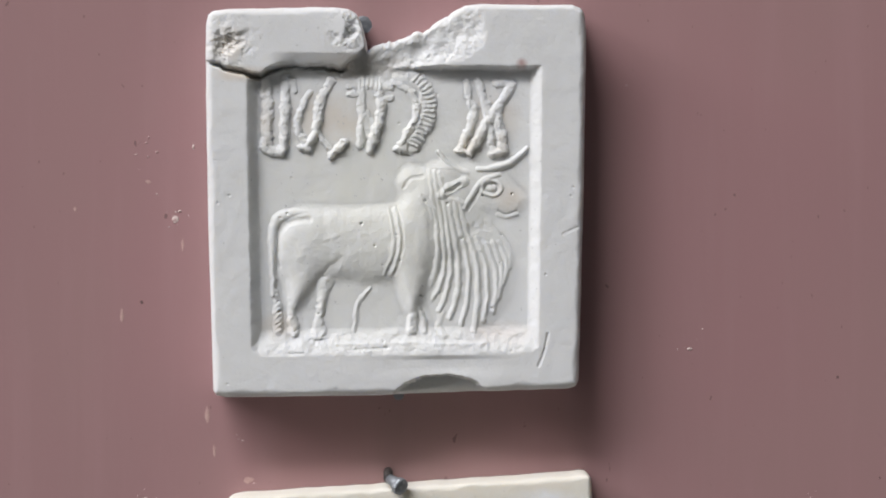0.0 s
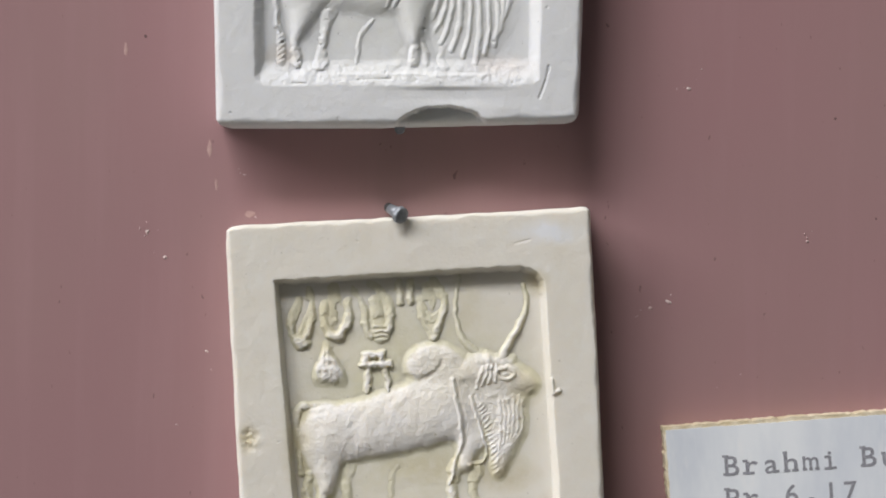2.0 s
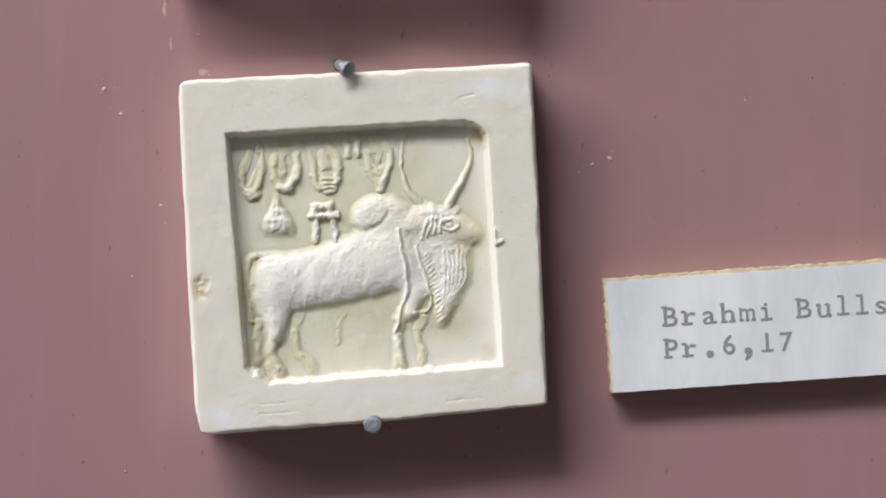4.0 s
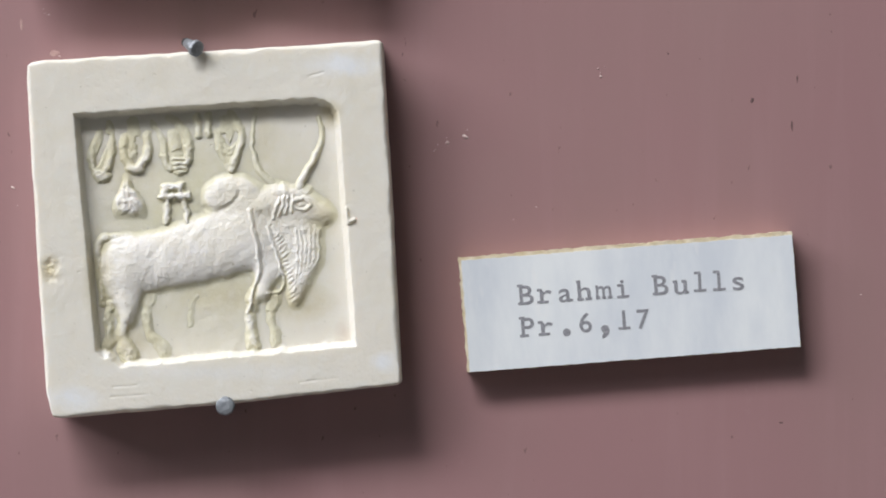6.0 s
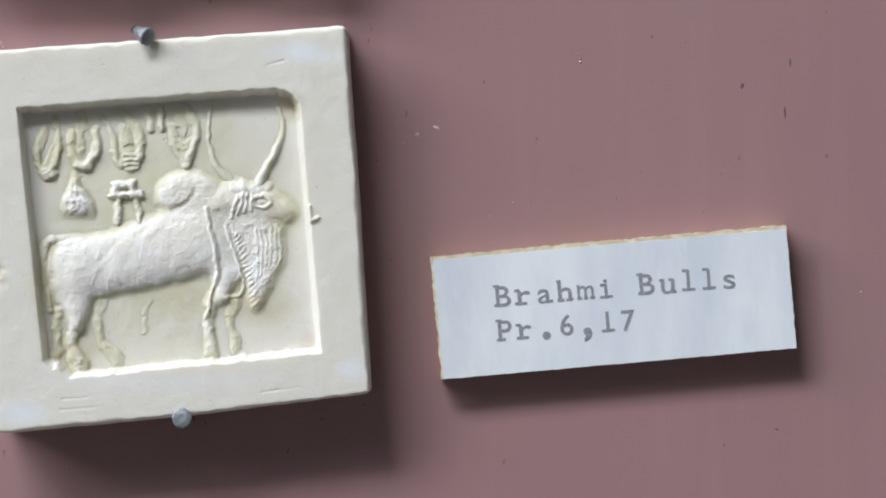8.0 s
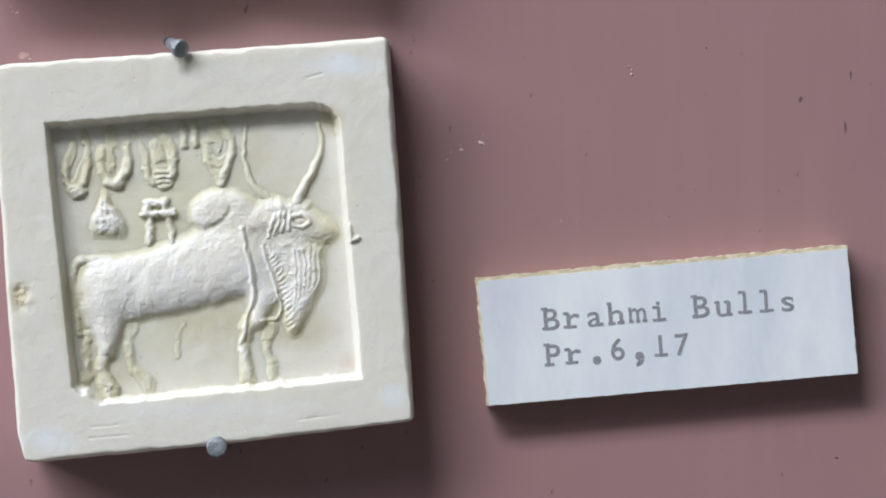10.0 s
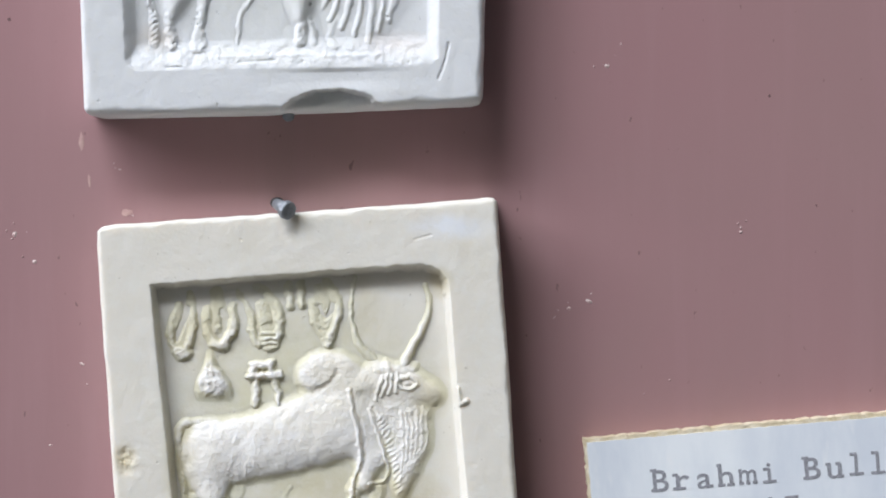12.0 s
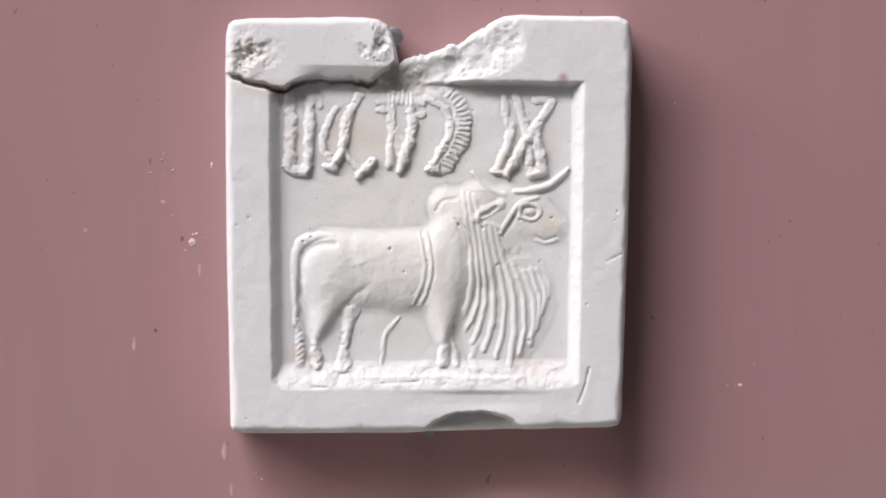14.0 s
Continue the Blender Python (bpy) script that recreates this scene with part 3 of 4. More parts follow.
def a_bull(x, y):
    low = np.where(y > 466, 466 + (y - 466) * 0.84, y)     # the belly curves under more slowly than the back
    trunk = mound(x, low, [(592, 474), (660, 472), (720, 474), (786, 472)], (64, 60, 64, 68), 1.65)
    rump = mound(x, y, [(586, 470), (580, 510), (572, 552), (562, 590)], (62, 56, 30, 9), 1.45)
    shoulder = mound(x, y, [(812, 396), (792, 456), (786, 526), (785, 606)], (40, 52, 36, 8), 1.7)
    hump = mound(x, y, [(790, 362), (812, 374), (848, 392)], (28, 42, 50), 1.1)
    neck = mound(x, y, [(846, 362), (856, 420), (856, 470)], (40, 46, 42), 1.15)
    head = mound(x, y, [(896, 366), (934, 380), (976, 402)], (36, 40, 24), 0.62)
    mane = mound(x, y, [(868, 415), (882, 520), (882, 610)], (50, 78, 54), 0.62, 0.45)
    side = mound(x, y, [(926, 500), (938, 545), (920, 600)], (42, 40, 28), 0.42, 0.45)
    h = soften(melt(trunk, rump, shoulder, hump, neck, head, mane, side), 6.5)
    # legs with small wedge-shaped hooves
    x0, y0 = x, y
    x, y = x + 3.5 * rugged(x, y, 11, 61, 3), y + 3.5 * rugged(x, y, 11, 64, 3)
    leg = top(mound(x, y, [(580, 540), (562, 582), (556, 612), (560, 646)], (26, 15, 8, 11), 0.85), mound(x, y, [(622, 545), (612, 584), (608, 612), (606, 648)], (20, 9, 7, 15), 0.7),
              mound(x, y, [(704, 564), (680, 596), (674, 644)], (3.5, 5, 4), 0.36), mound(x, y, [(786, 560), (786, 600), (784, 642)], (22, 10, 11), 0.8),
              mound(x, y, [(794, 596), (806, 620), (806, 646)], (6, 5, 8), 0.55), mound(x, y, [(842, 612), (836, 632), (842, 650)], (7, 7, 10), 0.5))
    x, y = x0, y0
    h = melt(h, soften(leg, 1.5) * (0.9 + 0.4 * rugged(x, y, 17, 69)))
    # tail: an arch off the rump, a thin switch and a plaited tuft
    arch = soften(mound(x, y, [(588, 420), (556, 421), (530, 434), (521, 462), (520, 520), (522, 575)], (9, 11, 10, 7, 4.5, 5), 0.85, 0.5), 1.6)
    tuft = soften(mound(x, y, [(524, 568), (529, 600), (530, 642)], (6, 9, 10), 0.6, 0.5), 1.2) * (0.85 + 0.14 * np.cos((y + 0.6 * x) * 0.62) + 0.4 * rugged(x, y, 13, 70))
    h = top(h - 0.40 * soften(ridge(x, y, [(590, 433), (560, 435), (540, 448), (531, 475), (530, 520)], 7), 1.5), arch, tuft)
    # girth bands, drawn as two thin paired ridges
    for dx, up in ((0, 0.13), (13, 0.15)):
        h = h + up * ridge(x, y, [(740 + dx, 412), (750 + dx, 460), (746 + dx, 500), (732 + dx, 538)], 3.4) - 0.15 * ridge(x, y, [(746 + dx, 410), (756 + dx, 460), (752 + dx, 502), (738 + dx, 538)], 3.4)
    # long hair of the neck and the beard, strand by strand
    keys = (0.0, 0.25, 0.5, 0.7, 1.0)
    strands = 0.0
    for k in range(11):
        f = k / 10
        line = [(np.interp(f, keys, (833, 857, 890, 926, 962)), np.interp(f, keys, (445, 447, 456, 480, 475))), (np.interp(f, keys, (834, 866, 908, 944, 974)), np.interp(f, keys, (512, 515, 518, 530, 498))),
                (np.interp(f, keys, (822, 860, 910, 947, 974)), np.interp(f, keys, (550, 570, 588, 570, 512))), (np.interp(f, keys, (800, 844, 901, 938, 970)), np.interp(f, keys, (578, 615, 644, 610, 526)))]
        if k < 6:
            line = [(818 + 11 * k, 340 + 3 * k) if k < 3 else (840 + 9 * k, 392 + 2 * k), (826 + 10.5 * k, 396 + 2 * k)] + line
        d, s = along(x, y, curve(line))
        wide = 4.6 + 1.3 * (0.5 + 0.5 * math.cos(2.6 * k)) * smooth(0.3, 0.7, s)
        grown = 0.45 + 0.55 * smooth(0.2, 0.55, s)
        strands = np.maximum(strands, grown * np.clip(1 - (d / wide) ** 2, 0, 1) ** 0.7)
    hair = np.clip(soften(melt(neck, mane, side), 3) * 3, 0, 1) * (y > 338)
    h = h + (0.40 * soften(strands, 0.9) - 0.10) * hair * smooth(806, 822, x + 0.25 * (y - 440) * (y > 500))
    # tangle of small pits between the beard and the jaw
    h = h + 0.16 * np.clip(rugged(x, y, 13, 66), -0.6, 0.8) * smooth(884, 900, x) * smooth(424, 440, y) * (1 - smooth(486, 510, y)) * hair
    # ear, eye, brow and muzzle
    ear = ridge(x, y, [(844, 386), (862, 373), (884, 363)], 11)
    h = h + 0.40 * ear - 0.55 * ridge(x, y, [(852, 382), (878, 368)], 5.5, False)
    r = np.hypot((x - 937) / 1.25, y - 375)
    h = h + 0.34 * np.clip(1 - ((r - 15) / 4) ** 2, 0, 1) + 0.36 * np.clip(1 - (r / 8) ** 2, 0, 1) - 0.2 * np.clip(1 - ((r - 9.5) / 2.5) ** 2, 0, 1)
    h = h + 0.32 * ridge(x, y, [(886, 412), (902, 384), (920, 360), (952, 350)], 5) - 0.2 * ridge(x, y, [(893, 416), (908, 390), (918, 372)], 4)
    h = h - 0.12 * ridge(x, y, [(950, 420), (966, 424), (984, 418)], 3) + 0.12 * ridge(x, y, [(948, 426), (966, 430), (986, 424)], 4)
    # creases by the hump and the haunch
    h = h - 0.16 * ridge(x, y, [(806, 388), (826, 408), (834, 434)], 4) + 0.10 * ridge(x, y, [(800, 392), (818, 412), (824, 432)], 4) - 0.2 * ridge(x, y, [(772, 372), (786, 356), (806, 352)], 5)
    h = h - 0.10 * np.exp(-(along(x, y, curve([(616, 420), (622, 460), (632, 500)]))[0] / 9) ** 2) - 0.18 * np.exp(-(along(x, y, curve([(650, 505), (624, 530), (606, 556)]))[0] / 6) ** 2)
    h = h + 0.08 * soften(ridge(x, y, [(618, 540), (634, 524)], 4, False) + ridge(x, y, [(646, 534), (650, 520)], 3, False) + ridge(x, y, [(620, 472), (644, 462)], 5, False), 0.8)
    h = h + np.clip(h * 3, 0, 1) * (0.12 * rugged(x, y, 60, 67) + 0.035 * rugged(x, y, 12, 68))
    # air holes of the cast
    for px, py in ((937, 603), (801, 579), (563, 643), (606, 612), (604, 592), (529, 585), (533, 606), (921, 389), (977, 387), (855, 404), (880, 470), (548, 420), (536, 428), (812, 398), (690, 440)):
        h = h - 0.6 * np.exp(-((x - px) ** 2 + (y - py) ** 2) / 5)
    # horns
    horns = top(mound(x, y, [(892, 346), (862, 332), (836, 304)], (7, 5, 3), 0.62, 0.5), mound(x, y, [(912, 340), (938, 338), (975, 326), (1004, 300)], (6, 7, 7, 4), 0.75, 0.5))
    return np.maximum(top(h, soften(horns, 1.1)), 0)


A.relief("bull", white_plaque, WHITE, 490, 1014, 290, 664, a_bull, a_face, "maned bull in raised relief", 0.03, 60, shake=3.0, coarse=36)


def strokes(*lines, worn=0.42, soft=1.0, rough=0.3, full=0.35):
    """A sign made of raised strokes, each a line, its half width and its height; worn lower towards its head, with crumbling edges."""
    heads, feet = min(p[1] for line, w, h in lines for p in line), max(p[1] for line, w, h in lines for p in line)

    def form(x, y):
        u, v = x + 4.0 * rugged(x, y, 9, 72, 3), y + 4.0 * rugged(x, y, 9, 76, 3)
        h = soften(top(*[mound(u, v, line, (w, w * 1.15, w * 1.05), high, full) for line, w, high in lines]), soft)
        h = h * (worn + (1.05 - worn) * smooth(heads, heads + 0.8 * (feet - heads), y))
        return np.maximum(h * (1 + rough * rugged(x, y, 10, 71)) - 0.10 * np.clip(h * 3, 0, 1) * (rugged(x, y, 7, 79) > 0.32), 0)
    return form


def ribs(form, line, count, half, deep):
    """Cuts cross notches along a stroke."""
    def cut(x, y):
        d, s = along(x, y, curve(line))
        wave = smooth(0.35, 0.75, 0.5 + 0.5 * np.cos(s * count * 2 * math.pi))
        return form(x, y) * (1 - deep * wave * (1 - smooth(half - 2, half + 1, d)))
    return cut


def hole(form, px, py, r, deep=0.8):
    """Leaves an air hole in a form."""
    return lambda x, y: np.maximum(form(x, y) - deep * np.exp(-((x - px) ** 2 + (y - py) ** 2) / r ** 2), 0)


A_SIGNS = (
    (486, 574, 150, 328, strokes(([(510, 164), (513, 230), (509, 294)], 10, 0.85), ([(546, 160), (547, 220), (541, 302)], 9, 1.05), ([(504, 294), (518, 300), (540, 308)], 8, 0.8), ([(556, 172), (568, 186)], 7, 0.5))),
    (556, 684, 158, 328, hole(strokes(([(594, 190), (576, 226), (572, 262), (588, 290)], 6, 0.75), ([(634, 168), (614, 210), (606, 260), (586, 296)], 8, 1.0), ([(606, 268), (622, 288), (636, 304)], 5, 0.6),
                                      ([(634, 310), (646, 298), (660, 284)], 7, 1.1), ([(574, 294), (592, 298)], 7, 0.9)), 655, 287, 4)),
    (658, 756, 156, 314, ribs(strokes(([(692, 172), (692, 230), (688, 290)], 7, 0.6), ([(726, 170), (728, 230), (708, 300)], 8, 1.1), ([(694, 172), (724, 172)], 12, 0.7), ([(668, 178), (682, 178)], 5, 0.6),
                                      ([(668, 194), (682, 195)], 5, 0.6), ([(732, 178), (756, 180)], 7, 0.7), ([(734, 200), (750, 201)], 5, 0.7), ([(700, 232), (712, 280)], 8, 0.4)), [(684, 172), (732, 174)], 6, 16, 0.5)),
    (738, 846, 148, 322, ribs(strokes(([(792, 158), (814, 192), (816, 240), (786, 296)], 14, 0.85), ([(752, 172), (784, 192), (797, 230), (766, 292)], 6, 1.0), ([(756, 298), (792, 302)], 6, 0.9)),
                              [(794, 158), (819, 192), (821, 240), (790, 298)], 17, 12, 0.55)),
    (848, 1004, 152, 324, strokes(([(893, 172), (898, 210), (906, 236), (878, 300)], 7, 0.8), ([(914, 168), (926, 210), (934, 250), (942, 304)], 7, 0.75), ([(978, 180), (950, 222), (924, 262), (896, 306)], 8, 1.0),
                                  ([(954, 214), (952, 250), (962, 300)], 8, 0.9), ([(872, 304), (898, 308)], 5, 0.8), ([(940, 310), (964, 302)], 6, 0.9), ([(948, 176), (978, 180), (964, 208)], 6, 0.7))),
)
for i, (x0, x1, y0, y1, form) in enumerate(A_SIGNS):
    A.relief("sign", white_plaque, CRUMBLY, x0, x1, y0, y1, form, a_face, "raised script sign", 0.05, 90 + 3 * i, shake=3.5, coarse=16)

# ---- the ivory plaque: a humped bull under long horns, and seven signs ----
ivory_plaque = new("plaster_plaque")
ivory_plaque.matrix_world = pose(-2.138 / 1000, 0, Z0 - 24.282 / 1000, 0, 0.57, 0)
tagged(ivory_plaque, "square ivory plaster plaque with a humped bull in relief, hung askew", "plaque", "plaster plaques")
B = Drawing(385, 465, 0.00006604)


def b_upper(s):
    x = 6 + s * 711
    return x, np.interp(x, (6, 14, 40, 200, 330, 560, 700, 710, 717), (146, 139, 134, 122, 113, 97, 85, 86, 92)) + 2.2 * wobble(x, x * 0, 26, 121)


def b_bottom(s):
    x = 62 + s * 701
    return x, np.interp(x, (62, 68, 84, 260, 420, 640, 756, 763), (838, 848, 850, 833, 818, 791, 776, 770)) + 1.6 * wobble(x, x * 0, 14, 122)


def b_left(s):
    y = 146 + s * 692
    return np.interp(y, (146, 170, 400, 640, 800, 838), (6, 6, 21, 39, 52, 62)) + 2 * wobble(y, y * 0, 30, 123), y


def b_right(s):
    y = 92 + s * 678
    return np.interp(y, (92, 110, 200, 400, 600, 770), (717, 719, 725, 740, 752, 763)) + 1.0 * wobble(y, y * 0, 34, 124), y


B_DEEP = 1.85


def b_floor(x, y):
    return FACE - B_DEEP + 0.10 * wobble(x, y, 80, 131) + 0.04 * wobble(x, y, 25, 132)


def b_face(x, y, rim):
    shake = 4 * wobble(x, y * 0.3, 20, 141) + 2.5 * wobble(x, y, 8, 142)
    left = (x - 101 - 0.104 * (y - 245) + 0.4 * shake) / 9
    right = (594 + 38 + 0.087 * (y - 245) - x + shake * 0.5) / 10
    head = (y - 240 + 0.079 * (x - 105) + shake * 0.7) / 11
    foot = (746 - 0.100 * (x - 205) - y + shake * 0.9) / 11
    bevel = (716 + 0.62 * (x - 150) - y + 2 * shake) / 16
    nick = (46 - np.hypot(np.maximum(x - 588 - 0.087 * np.maximum(y - 246, 0), 0), np.maximum(248 - y, 0)) + 1.5 * shake * (y < 262)) / 13
    inner = np.minimum(np.minimum(np.minimum(left, right), np.minimum(head, foot)), np.minimum(bevel, nick))
    c = np.clip(inner, 0, 1)
    sunk = 0.5 * c + 0.5 * smooth(0, 1, c)
    h = FACE - sunk * (FACE - b_floor(x, y)) + 0.08 * wobble(x, y, 130, 143) + 0.025 * wobble(x, y, 36, 144)
    h += 0.03 * rugged(x, y, 26, 149, 4)
    # trowel marks and scratches on the rim
    for line in (((182, 806), (262, 799)), ((560, 772), (640, 762)), ((570, 160), (600, 152)), ((186, 786), (232, 782)), ((646, 420), (650, 452))):
        d, s = along(x, y, list(line))
        h -= 0.10 * np.clip(1 - d / 3.0, 0, 1) * (0.4 + rugged(x, y, 20, 147))
    d, s = along(x, y, [(648, 425), (652, 452), (664, 446)])
    h += 0.35 * np.clip(1 - (d / 5) ** 2, 0, 1)
    h -= 0.35 * np.exp(-(((x - 60) / 16) ** 2 + ((y - 552) / 22) ** 2)) * (0.6 + rugged(x, y, 14, 145))
    rng = np.random.default_rng(8)
    for px, py, r in zip(rng.uniform(40, 740, 22), rng.uniform(150, 820, 22), rng.uniform(1.0, 1.8, 22)):
        near = (abs(x - px) < 8) & (abs(y - py) < 8)
        h[near] -= 0.14 * np.exp(-((x[near] - px) ** 2 + (y[near] - py) ** 2) / r ** 2)
    crumb = np.exp(-(inner - 0.7) ** 2 / 0.3) * (foot < 1.4)
    h += 0.26 * crumb * np.maximum(rugged(x, y, 14, 146), -0.25)
    return h - 1.0 * (1 - np.sqrt(np.clip(1 - (1 - np.clip(rim / (9 + 7 * rugged(x, y, 50, 148, 3)), 0, 1)) ** 2, 0, 1)))


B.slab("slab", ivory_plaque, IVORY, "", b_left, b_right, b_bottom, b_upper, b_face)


def b_bull(x, y):
    trunk = mound(x, y, [(212, 546), (300, 526), (380, 502), (436, 488)], (62, 60, 66, 68), 1.85, 0.55)
    rump = mound(x, y, [(206, 532), (206, 566), (210, 612), (210, 650)], (54, 52, 30, 14), 1.7, 0.55)
    hump = mound(x, y, [(394, 404), (414, 398), (470, 420)], (36, 42, 34), 1.35, 0.5)
    chest = mound(x, y, [(470, 440), (486, 510), (490, 560), (484, 596)], (46, 46, 34, 14), 1.15, 0.5)
    head = mound(x, y, [(508, 408), (550, 418), (600, 434)], (34, 36, 22), 1.15, 0.5)
    dewlap = mound(x, y, [(548, 455), (556, 520), (548, 612)], (52, 42, 9), 0.85, 0.45)
    h = soften(melt(trunk, rump, hump, chest, head, dewlap), 5.0)
    x0, y0 = x, y
    x, y = x + 4.5 * rugged(x, y, 12, 161, 3), y + 4.5 * rugged(x, y, 12, 164, 3)
    leg = top(mound(x, y, [(204, 610), (204, 650), (202, 690), (216, 722)], (24, 13, 11, 20), 0.9, 0.5), mound(x, y, [(178, 620), (172, 660), (176, 690), (170, 712)], (10, 9, 9, 12), 0.55, 0.5),
              mound(x, y, [(256, 590), (250, 640), (258, 680), (284, 712)], (16, 9, 9, 14), 0.40), mound(x, y, [(352, 604), (338, 622), (336, 664)], (4, 6, 4), 0.19),
              mound(x, y, [(468, 600), (457, 632), (458, 660), (464, 700)], (17, 9, 9, 15), 0.75, 0.5), mound(x, y, [(506, 600), (498, 640), (504, 664), (510, 690)], (14, 9, 7, 12), 0.40))
    x, y = x0, y0
    leg = 0.85 * soften(leg, 2.0)
    h = melt(h, leg * (1 + 0.5 * rugged(x, y, 18, 177)))
    tail = mound(x, y, [(204, 486), (168, 488), (152, 506), (156, 560), (162, 620)], (9, 10, 9, 6, 6), 0.6, 0.5)
    h = top(h - 0.22 * soften(ridge(x, y, [(206, 498), (176, 502), (166, 520), (166, 560)], 6), 1.5), soften(tail, 1.6) * (1 + 0.5 * rugged(x, y, 14, 178)))
    # the sunk panel between the two collar cords, then the cords themselves
    panel = soften(1.0 * (ridge(x, y, [(474, 450), (492, 520), (496, 576)], 17) > 0), 3)
    h = h - 0.22 * panel * (y > 430)
    for line, w, up in (([(452, 430), (468, 486), (474, 545), (460, 600), (452, 636)], 4.4, 0.40), ([(490, 462), (508, 516), (523, 565), (515, 590), (490, 597)], 3.6, 0.34)):
        h = h + up * ridge(x, y, line, w) - 0.16 * ridge(x, y, [(px + 7, py) for px, py in line], 4)
    # plaited edge and fine folds of the dewlap
    d, s = along(x, y, curve([(502, 462), (526, 525), (545, 612)]))
    h = h + 0.20 * np.clip(1 - (d / 9) ** 2, 0, 1) * (0.45 + 0.55 * np.cos(s * 30 * math.pi + (x - 520) * 0.35)) * smooth(0.04, 0.12, s)
    for k in range(6):
        f = k / 5
        h = h + 0.13 * ridge(x, y, [(546 + 48 * f, 468), (550 + 42 * f, 520), (546 + 26 * f, 590 - 26 * f)], 3.2)
    h = h + 0.20 * np.clip(rugged(x, y, 10, 176), -0.35, 1) * smooth(498, 512, x) * smooth(440, 460, y) * np.clip(h * 2, 0, 1)
    # face: forelock strokes, brow, eye ring
    for k in range(4):
        h = h + 0.34 * ridge(x, y, [(502 + 12 * k, 446 - 5 * k), (512 + 10 * k, 404 - 2 * k)], 4, False)
    h = h + 0.30 * ridge(x, y, [(506, 388), (570, 386)], 11, False) + 0.3 * ridge(x, y, [(520, 378), (528, 402)], 8, False)
    r = np.hypot((x - 558) / 1.2, y - 416)
    h = h + 0.36 * np.clip(1 - ((r - 13) / 4.5) ** 2, 0, 1) + 0.22 * np.clip(1 - (r / 6) ** 2, 0, 1) - 0.12 * np.clip(1 - ((r - 8.5) / 2.5) ** 2, 0, 1)
    h = h - 0.07 * ridge(x, y, [(580, 446), (598, 448), (612, 440)], 3.5)
    # hump fold, hollow of the flank, tool marks on the back
    h = h - 0.22 * soften(ridge(x, y, [(366, 424), (394, 430), (420, 416), (434, 398)], 7), 1.2)
    h = h - 0.14 * np.exp(-(along(x, y, curve([(258, 480), (266, 530), (252, 584)]))[0] / 12) ** 2)
    back = smooth(0.2, 0.9, h) * (1 - smooth(0, 34, y - 500 + 0.26 * (x - 210)))
    h = h + 0.20 * back * np.clip(rugged(x, y, 20, 179), -0.5, 0.6)
    for line in (((246, 556), (242, 572)), ((272, 560), (270, 590)), ((288, 556), (286, 566)), ((254, 512), (250, 526))):
        h = h + 0.07 * ridge(x, y, list(line), 3.5, False)
    figure = np.clip(h * 3, 0, 1)
    h = h + figure * (0.16 * rugged(x, y, 48, 182) + 0.07 * rugged(x, y, 12, 183)) + 0.12 * np.clip(leg * 3, 0, 1) * rugged(x, y, 11, 184)
    return np.maximum(h, 0)


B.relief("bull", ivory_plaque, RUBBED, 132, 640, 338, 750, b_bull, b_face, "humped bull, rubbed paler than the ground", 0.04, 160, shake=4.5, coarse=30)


def left_horn(x, y):
    return soften(mound(x, y, [(464, 226), (458, 276), (463, 326), (480, 358), (514, 388)], (2.5, 4, 4.5, 7, 9), 0.5, 0.5), 1.2) * (0.55 + 0.5 * smooth(260, 350, y))


def right_horn(x, y):
    return soften(mound(x, y, [(588, 240), (597, 276), (586, 317), (565, 353), (546, 394)], (4, 5, 6, 8, 10), 0.9, 0.5), 1.2) * (0.45 + 0.55 * smooth(250, 340, y))


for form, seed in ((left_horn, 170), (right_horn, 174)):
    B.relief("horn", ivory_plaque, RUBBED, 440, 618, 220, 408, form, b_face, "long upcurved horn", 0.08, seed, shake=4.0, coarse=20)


def mountain(x, y):
    half = 7 + 26 * smooth(366, 428, y)
    hill = np.clip(1 - ((x - 206 - 0.10 * (y - 366)) / half) ** 2, 0, 1) ** 0.5 * smooth(352, 392, y) * (1 - smooth(424, 452, y))
    return soften(1.15 * hill, 2.0) * (1 + 0.4 * rugged(x, y, 14, 181)) - 0.25 * soften(ridge(x, y, [(206, 366), (204, 402)], 4, False), 1) * hill


def drop(form, line, wide, deep):
    """Hollows a groove out of a form."""
    return lambda x, y: np.maximum(form(x, y) - deep * soften(ridge(x, y, line, wide), 1.0), 0)


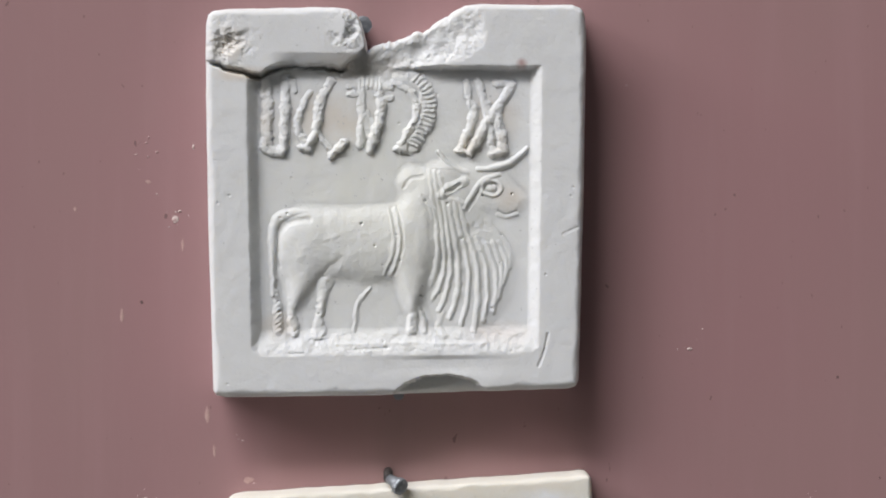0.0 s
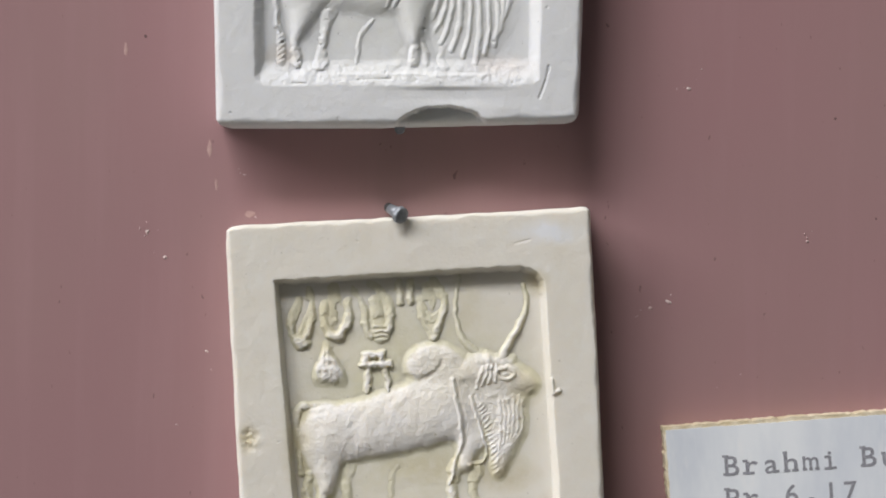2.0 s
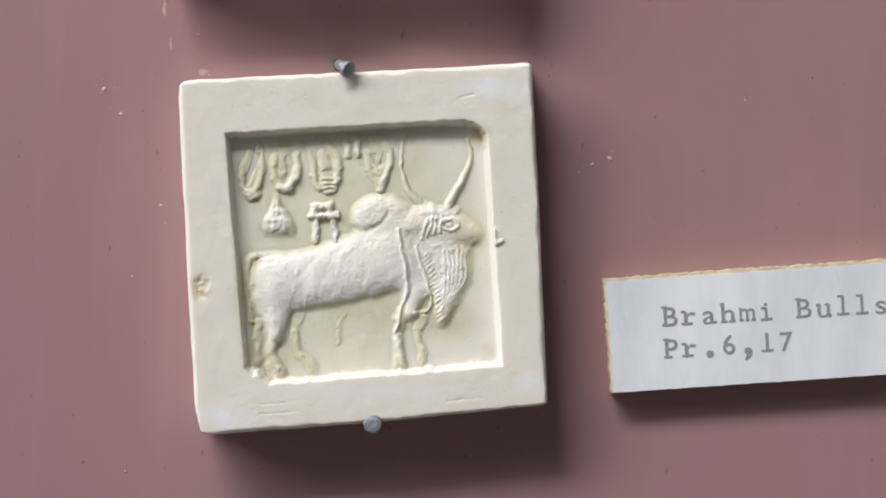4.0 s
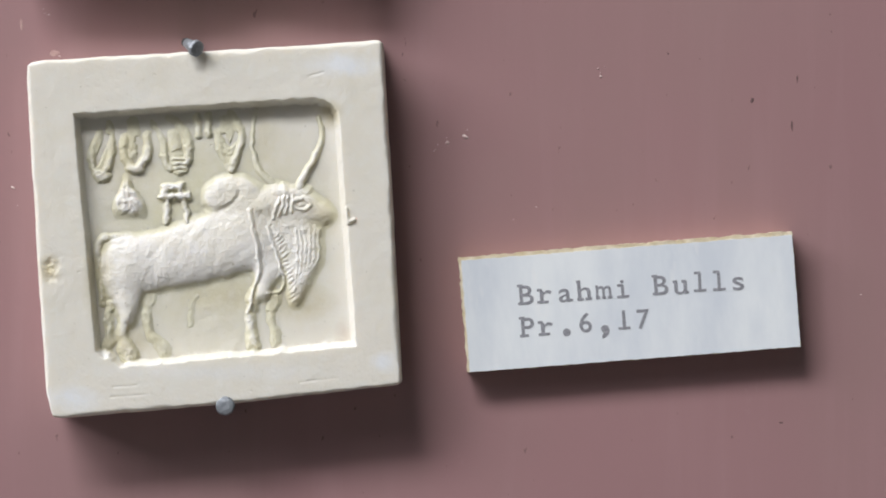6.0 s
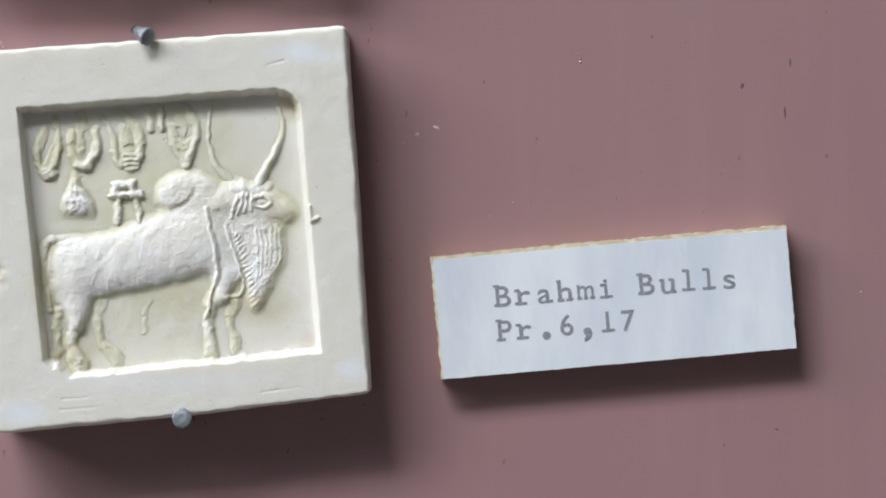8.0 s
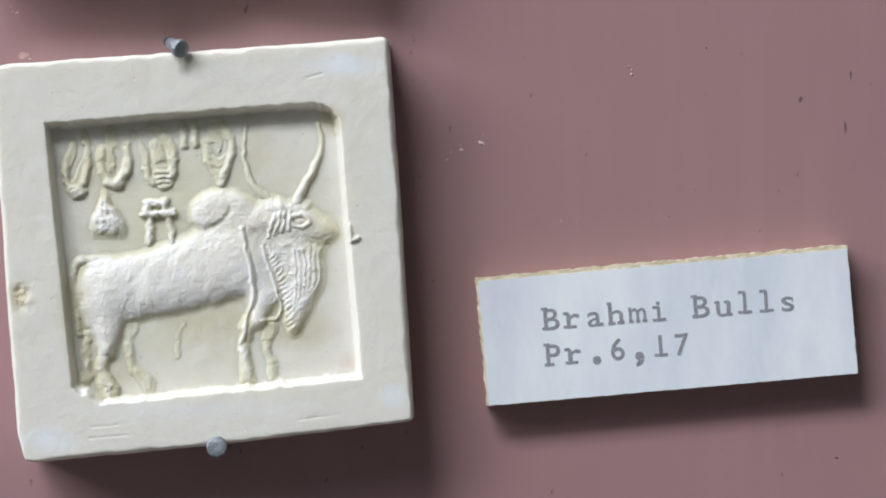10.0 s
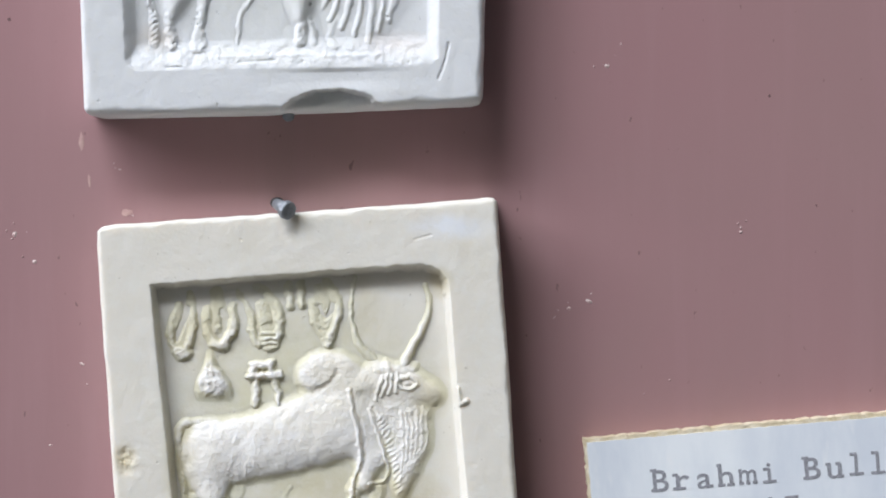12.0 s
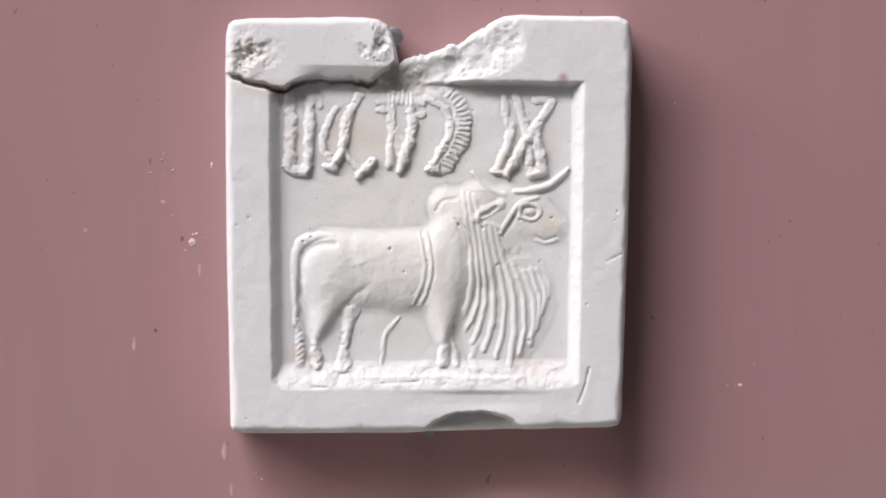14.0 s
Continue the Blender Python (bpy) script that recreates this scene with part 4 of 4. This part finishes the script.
B_SIGNS = (
    (118, 192, 246, 394, drop(strokes(([(169, 258), (175, 303), (171, 340), (156, 370)], 6, 0.75), ([(150, 280), (136, 318), (140, 346), (152, 370)], 7, 0.6), ([(146, 360), (164, 362)], 10, 0.8), ([(156, 300), (154, 346)], 13, 0.35), worn=0.3, soft=1.7, full=0.5),
                              [(166, 284), (156, 312), (144, 340)], 7, 0.45)),
    (186, 264, 240, 370, drop(strokes(([(199, 286), (204, 329), (222, 350)], 8, 0.55), ([(245, 280), (247, 318), (232, 346)], 8, 0.8), ([(212, 348), (232, 350)], 9, 0.9), ([(218, 252), (220, 318)], 11, 0.4), worn=0.3, soft=1.7, full=0.5),
                              [(226, 288), (230, 322)], 6, 0.3)),
    (246, 348, 236, 372, drop(ribs(strokes(([(258, 256), (278, 285), (282, 325), (294, 348)], 7, 0.5), ([(292, 244), (320, 272), (330, 312), (320, 346)], 8, 0.7), ([(298, 280), (310, 346)], 14, 0.6), worn=0.3, soft=1.7, full=0.5),
                                   [(308, 322), (312, 360)], 4, 15, 0.4), [(270, 262), (288, 292), (292, 330)], 5, 0.25)),
    (332, 386, 230, 296, strokes(([(347, 238), (349, 282)], 6, 0.45), ([(367, 236), (369, 280)], 6, 0.5), worn=0.6, soft=1.7, full=0.5)),
    (374, 456, 226, 374, drop(strokes(([(389, 272), (394, 307), (414, 344)], 6, 0.5), ([(412, 234), (435, 272), (431, 307), (415, 350)], 7, 0.7), ([(404, 252), (408, 292), (416, 330)], 14, 0.4), worn=0.35, soft=1.7, full=0.5),
                              [(401, 278), (413, 300), (426, 276)], 5, 0.4)),
    (160, 264, 346, 460, mountain),
    (262, 350, 360, 470, strokes(([(284, 384), (318, 382)], 7, 0.9), ([(282, 384), (284, 404)], 7, 0.9), ([(314, 382), (318, 404)], 6, 0.9), ([(276, 405), (332, 402)], 6, 1.0),
                                 ([(289, 410), (287, 456)], 6, 0.7), ([(322, 406), (330, 454)], 6, 0.7), worn=1.1, soft=1.4)),
)
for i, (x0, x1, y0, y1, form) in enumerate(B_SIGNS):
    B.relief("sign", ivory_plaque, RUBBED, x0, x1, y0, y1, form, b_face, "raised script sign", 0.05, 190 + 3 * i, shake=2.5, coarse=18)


# ---- the typed label: paper on fibre board ----
label_card = new("label_card")
label_card.matrix_world = pose(53.111 / 1000, 0, Z0 - 34.125 / 1000, 0, -4.5, 0)
tagged(label_card, "typed white paper label glued on a slip of fibre board", "label")
LW, LH, LT = 44.8, 15.5, 3.2


def ragged_card(name, x0, x1, z0, z1, y0, y1, rough, material, seed, lean=0.0):
    """A slip with edges cut by hand: a thin block whose outline strays a little."""
    rng = random.Random(seed)
    bm = bmesh.new()
    rim = []
    for (ax, az), (bx, bz), n in (((x0 - lean, z0), (x1, z0), 90), ((x1, z0), (x1, z1), 34), ((x1, z1), (x0, z1), 90), ((x0, z1), (x0 - lean, z0), 34)):
        for k in range(n):
            t = k / n
            stray = rng.uniform(-rough, rough) if 0 < k else 0
            dx, dz = (0, stray) if az == bz else (stray, 0)
            rim.append((ax + (bx - ax) * t + dx, az + (bz - az) * t + dz))
    front = [bm.verts.new((x / 1000, -y1 / 1000, z / 1000)) for x, z in rim]
    rear = [bm.verts.new((x / 1000, -y0 / 1000, z / 1000)) for x, z in rim]
    bm.faces.new(front)
    bm.faces.new(rear[::-1])
    for k in range(len(rim)):
        bm.faces.new((front[k - 1], rear[k - 1], rear[k], front[k]))
    bmesh.ops.recalc_face_normals(bm, faces=bm.faces)
    return part(name, bm, material, label_card)


tagged(ragged_card("board", -LW / 2, LW / 2, -LH / 2, LH / 2, 0.0, LT, 0.13, CARD, 5), "yellow-brown fibre board with rough cut edges")
tagged(ragged_card("paper", -LW / 2 + 0.30, LW / 2 - 0.02, -LH / 2 + 0.02, LH / 2 - 0.46, LT + 0.004, LT + 0.12, 0.045, PAPER, 6), "bluish white paper, slightly stained")

# letters: the built-in font set on a typewriter's fixed pitch, with slab serifs
PITCH, CAP = 2.585, 2.72
SERIFS = {
    "B": ((-0.62, 0, 0.40), (-0.62, 1, 0.40)), "r": ((-0.62, 0, 0.80), (-0.62, 0.72, 0.34)), "a": ((0.30, 0, 0.24),), "h": ((-0.52, 0, 0.46), (0.06, 0, 0.46), (-0.52, 1, 0.3)),
    "m": ((-0.56, 0, 0.3), (-0.12, 0, 0.26), (0.28, 0, 0.32), (-0.56, 0.68, 0.2)), "i": ((-0.42, 0, 0.84), (-0.36, 0.68, 0.4)), "u": ((-0.54, 0.68, 0.3), (0.08, 0.68, 0.3), (0.34, 0, 0.22)),
    "l": ((-0.44, 0, 0.88), (-0.38, 1, 0.42)), "P": ((-0.58, 0, 0.60), (-0.58, 1, 0.4)), "1": ((-0.42, 0, 0.84),), "7": (), "s": ((0.30, 0.52, 0.07),), "6": (), ".": (), ",": (),
}
WIDE = {"B": 0.98, "r": 0.86, "a": 0.9, "h": 0.92, "m": 1.08, "i": 0.2, "u": 0.9, "l": 0.15, "s": 0.80, "P": 0.9, "6": 0.86, "1": 0.42, "7": 0.88, ".": 0.3, ",": 0.34}


def letter(ch, x, z, jitter):
    data = bpy.data.curves.new("letter", "FONT")
    data.body, data.size, data.extrude, data.offset = ch, CAP * 1.36 / 1000, 0.00002, 0.00003 if ch not in ".," else 0.00012
    ob = new("letter", data)
    bpy.context.view_layer.update()
    mesh = bpy.data.meshes.new_from_object(ob.evaluated_get(bpy.context.evaluated_depsgraph_get()))
    bpy.data.objects.remove(ob)
    bm = bmesh.new()
    bm.from_mesh(mesh)
    bpy.data.meshes.remove(mesh)
    xs = [v.co.x for v in bm.verts]
    mid, span = (min(xs) + max(xs)) / 2, max(xs) - min(xs)
    want = WIDE[ch] * 1.9 / 1000
    stretch = min(want / span, 1.7) if ch not in "il.,1" else 1.0
    for v in bm.verts:
        v.co.x = (v.co.x - mid) * stretch
        if ch in ".,":
            v.co.x, v.co.y = v.co.x * 1.5, (v.co.y - 0.0002) * 1.5 + 0.0002
    for sx, level, wide in SERIFS[ch]:
        zz = level * CAP / 1000
        half = 0.00017
        lift = half if level == 0 else -half
        box(bm, sx * 1.9 / 1000, (sx + wide) * 1.9 / 1000, zz + lift - half, zz + lift + half, -0.000022, 0.000022)
    ob = part("letter", bm, INK, label_card)
    ob.matrix_local = pose(x / 1000, -(LT + 0.135) / 1000, z / 1000 + jitter[1], 90, 0.35 + jitter[0], 0)
    return ob


rng = random.Random(11)
for text, x0, z0 in (("Brahmi Bulls", -13.75, 0.72), ("Pr.6,17", -13.9, -3.55)):
    for i, ch in enumerate(text):
        if ch != " ":
            letter(ch, x0 + i * PITCH, z0 - 0.010 * i * PITCH * 0.6, (rng.uniform(-1.2, 1.2), rng.uniform(-0.00006, 0.00006)))
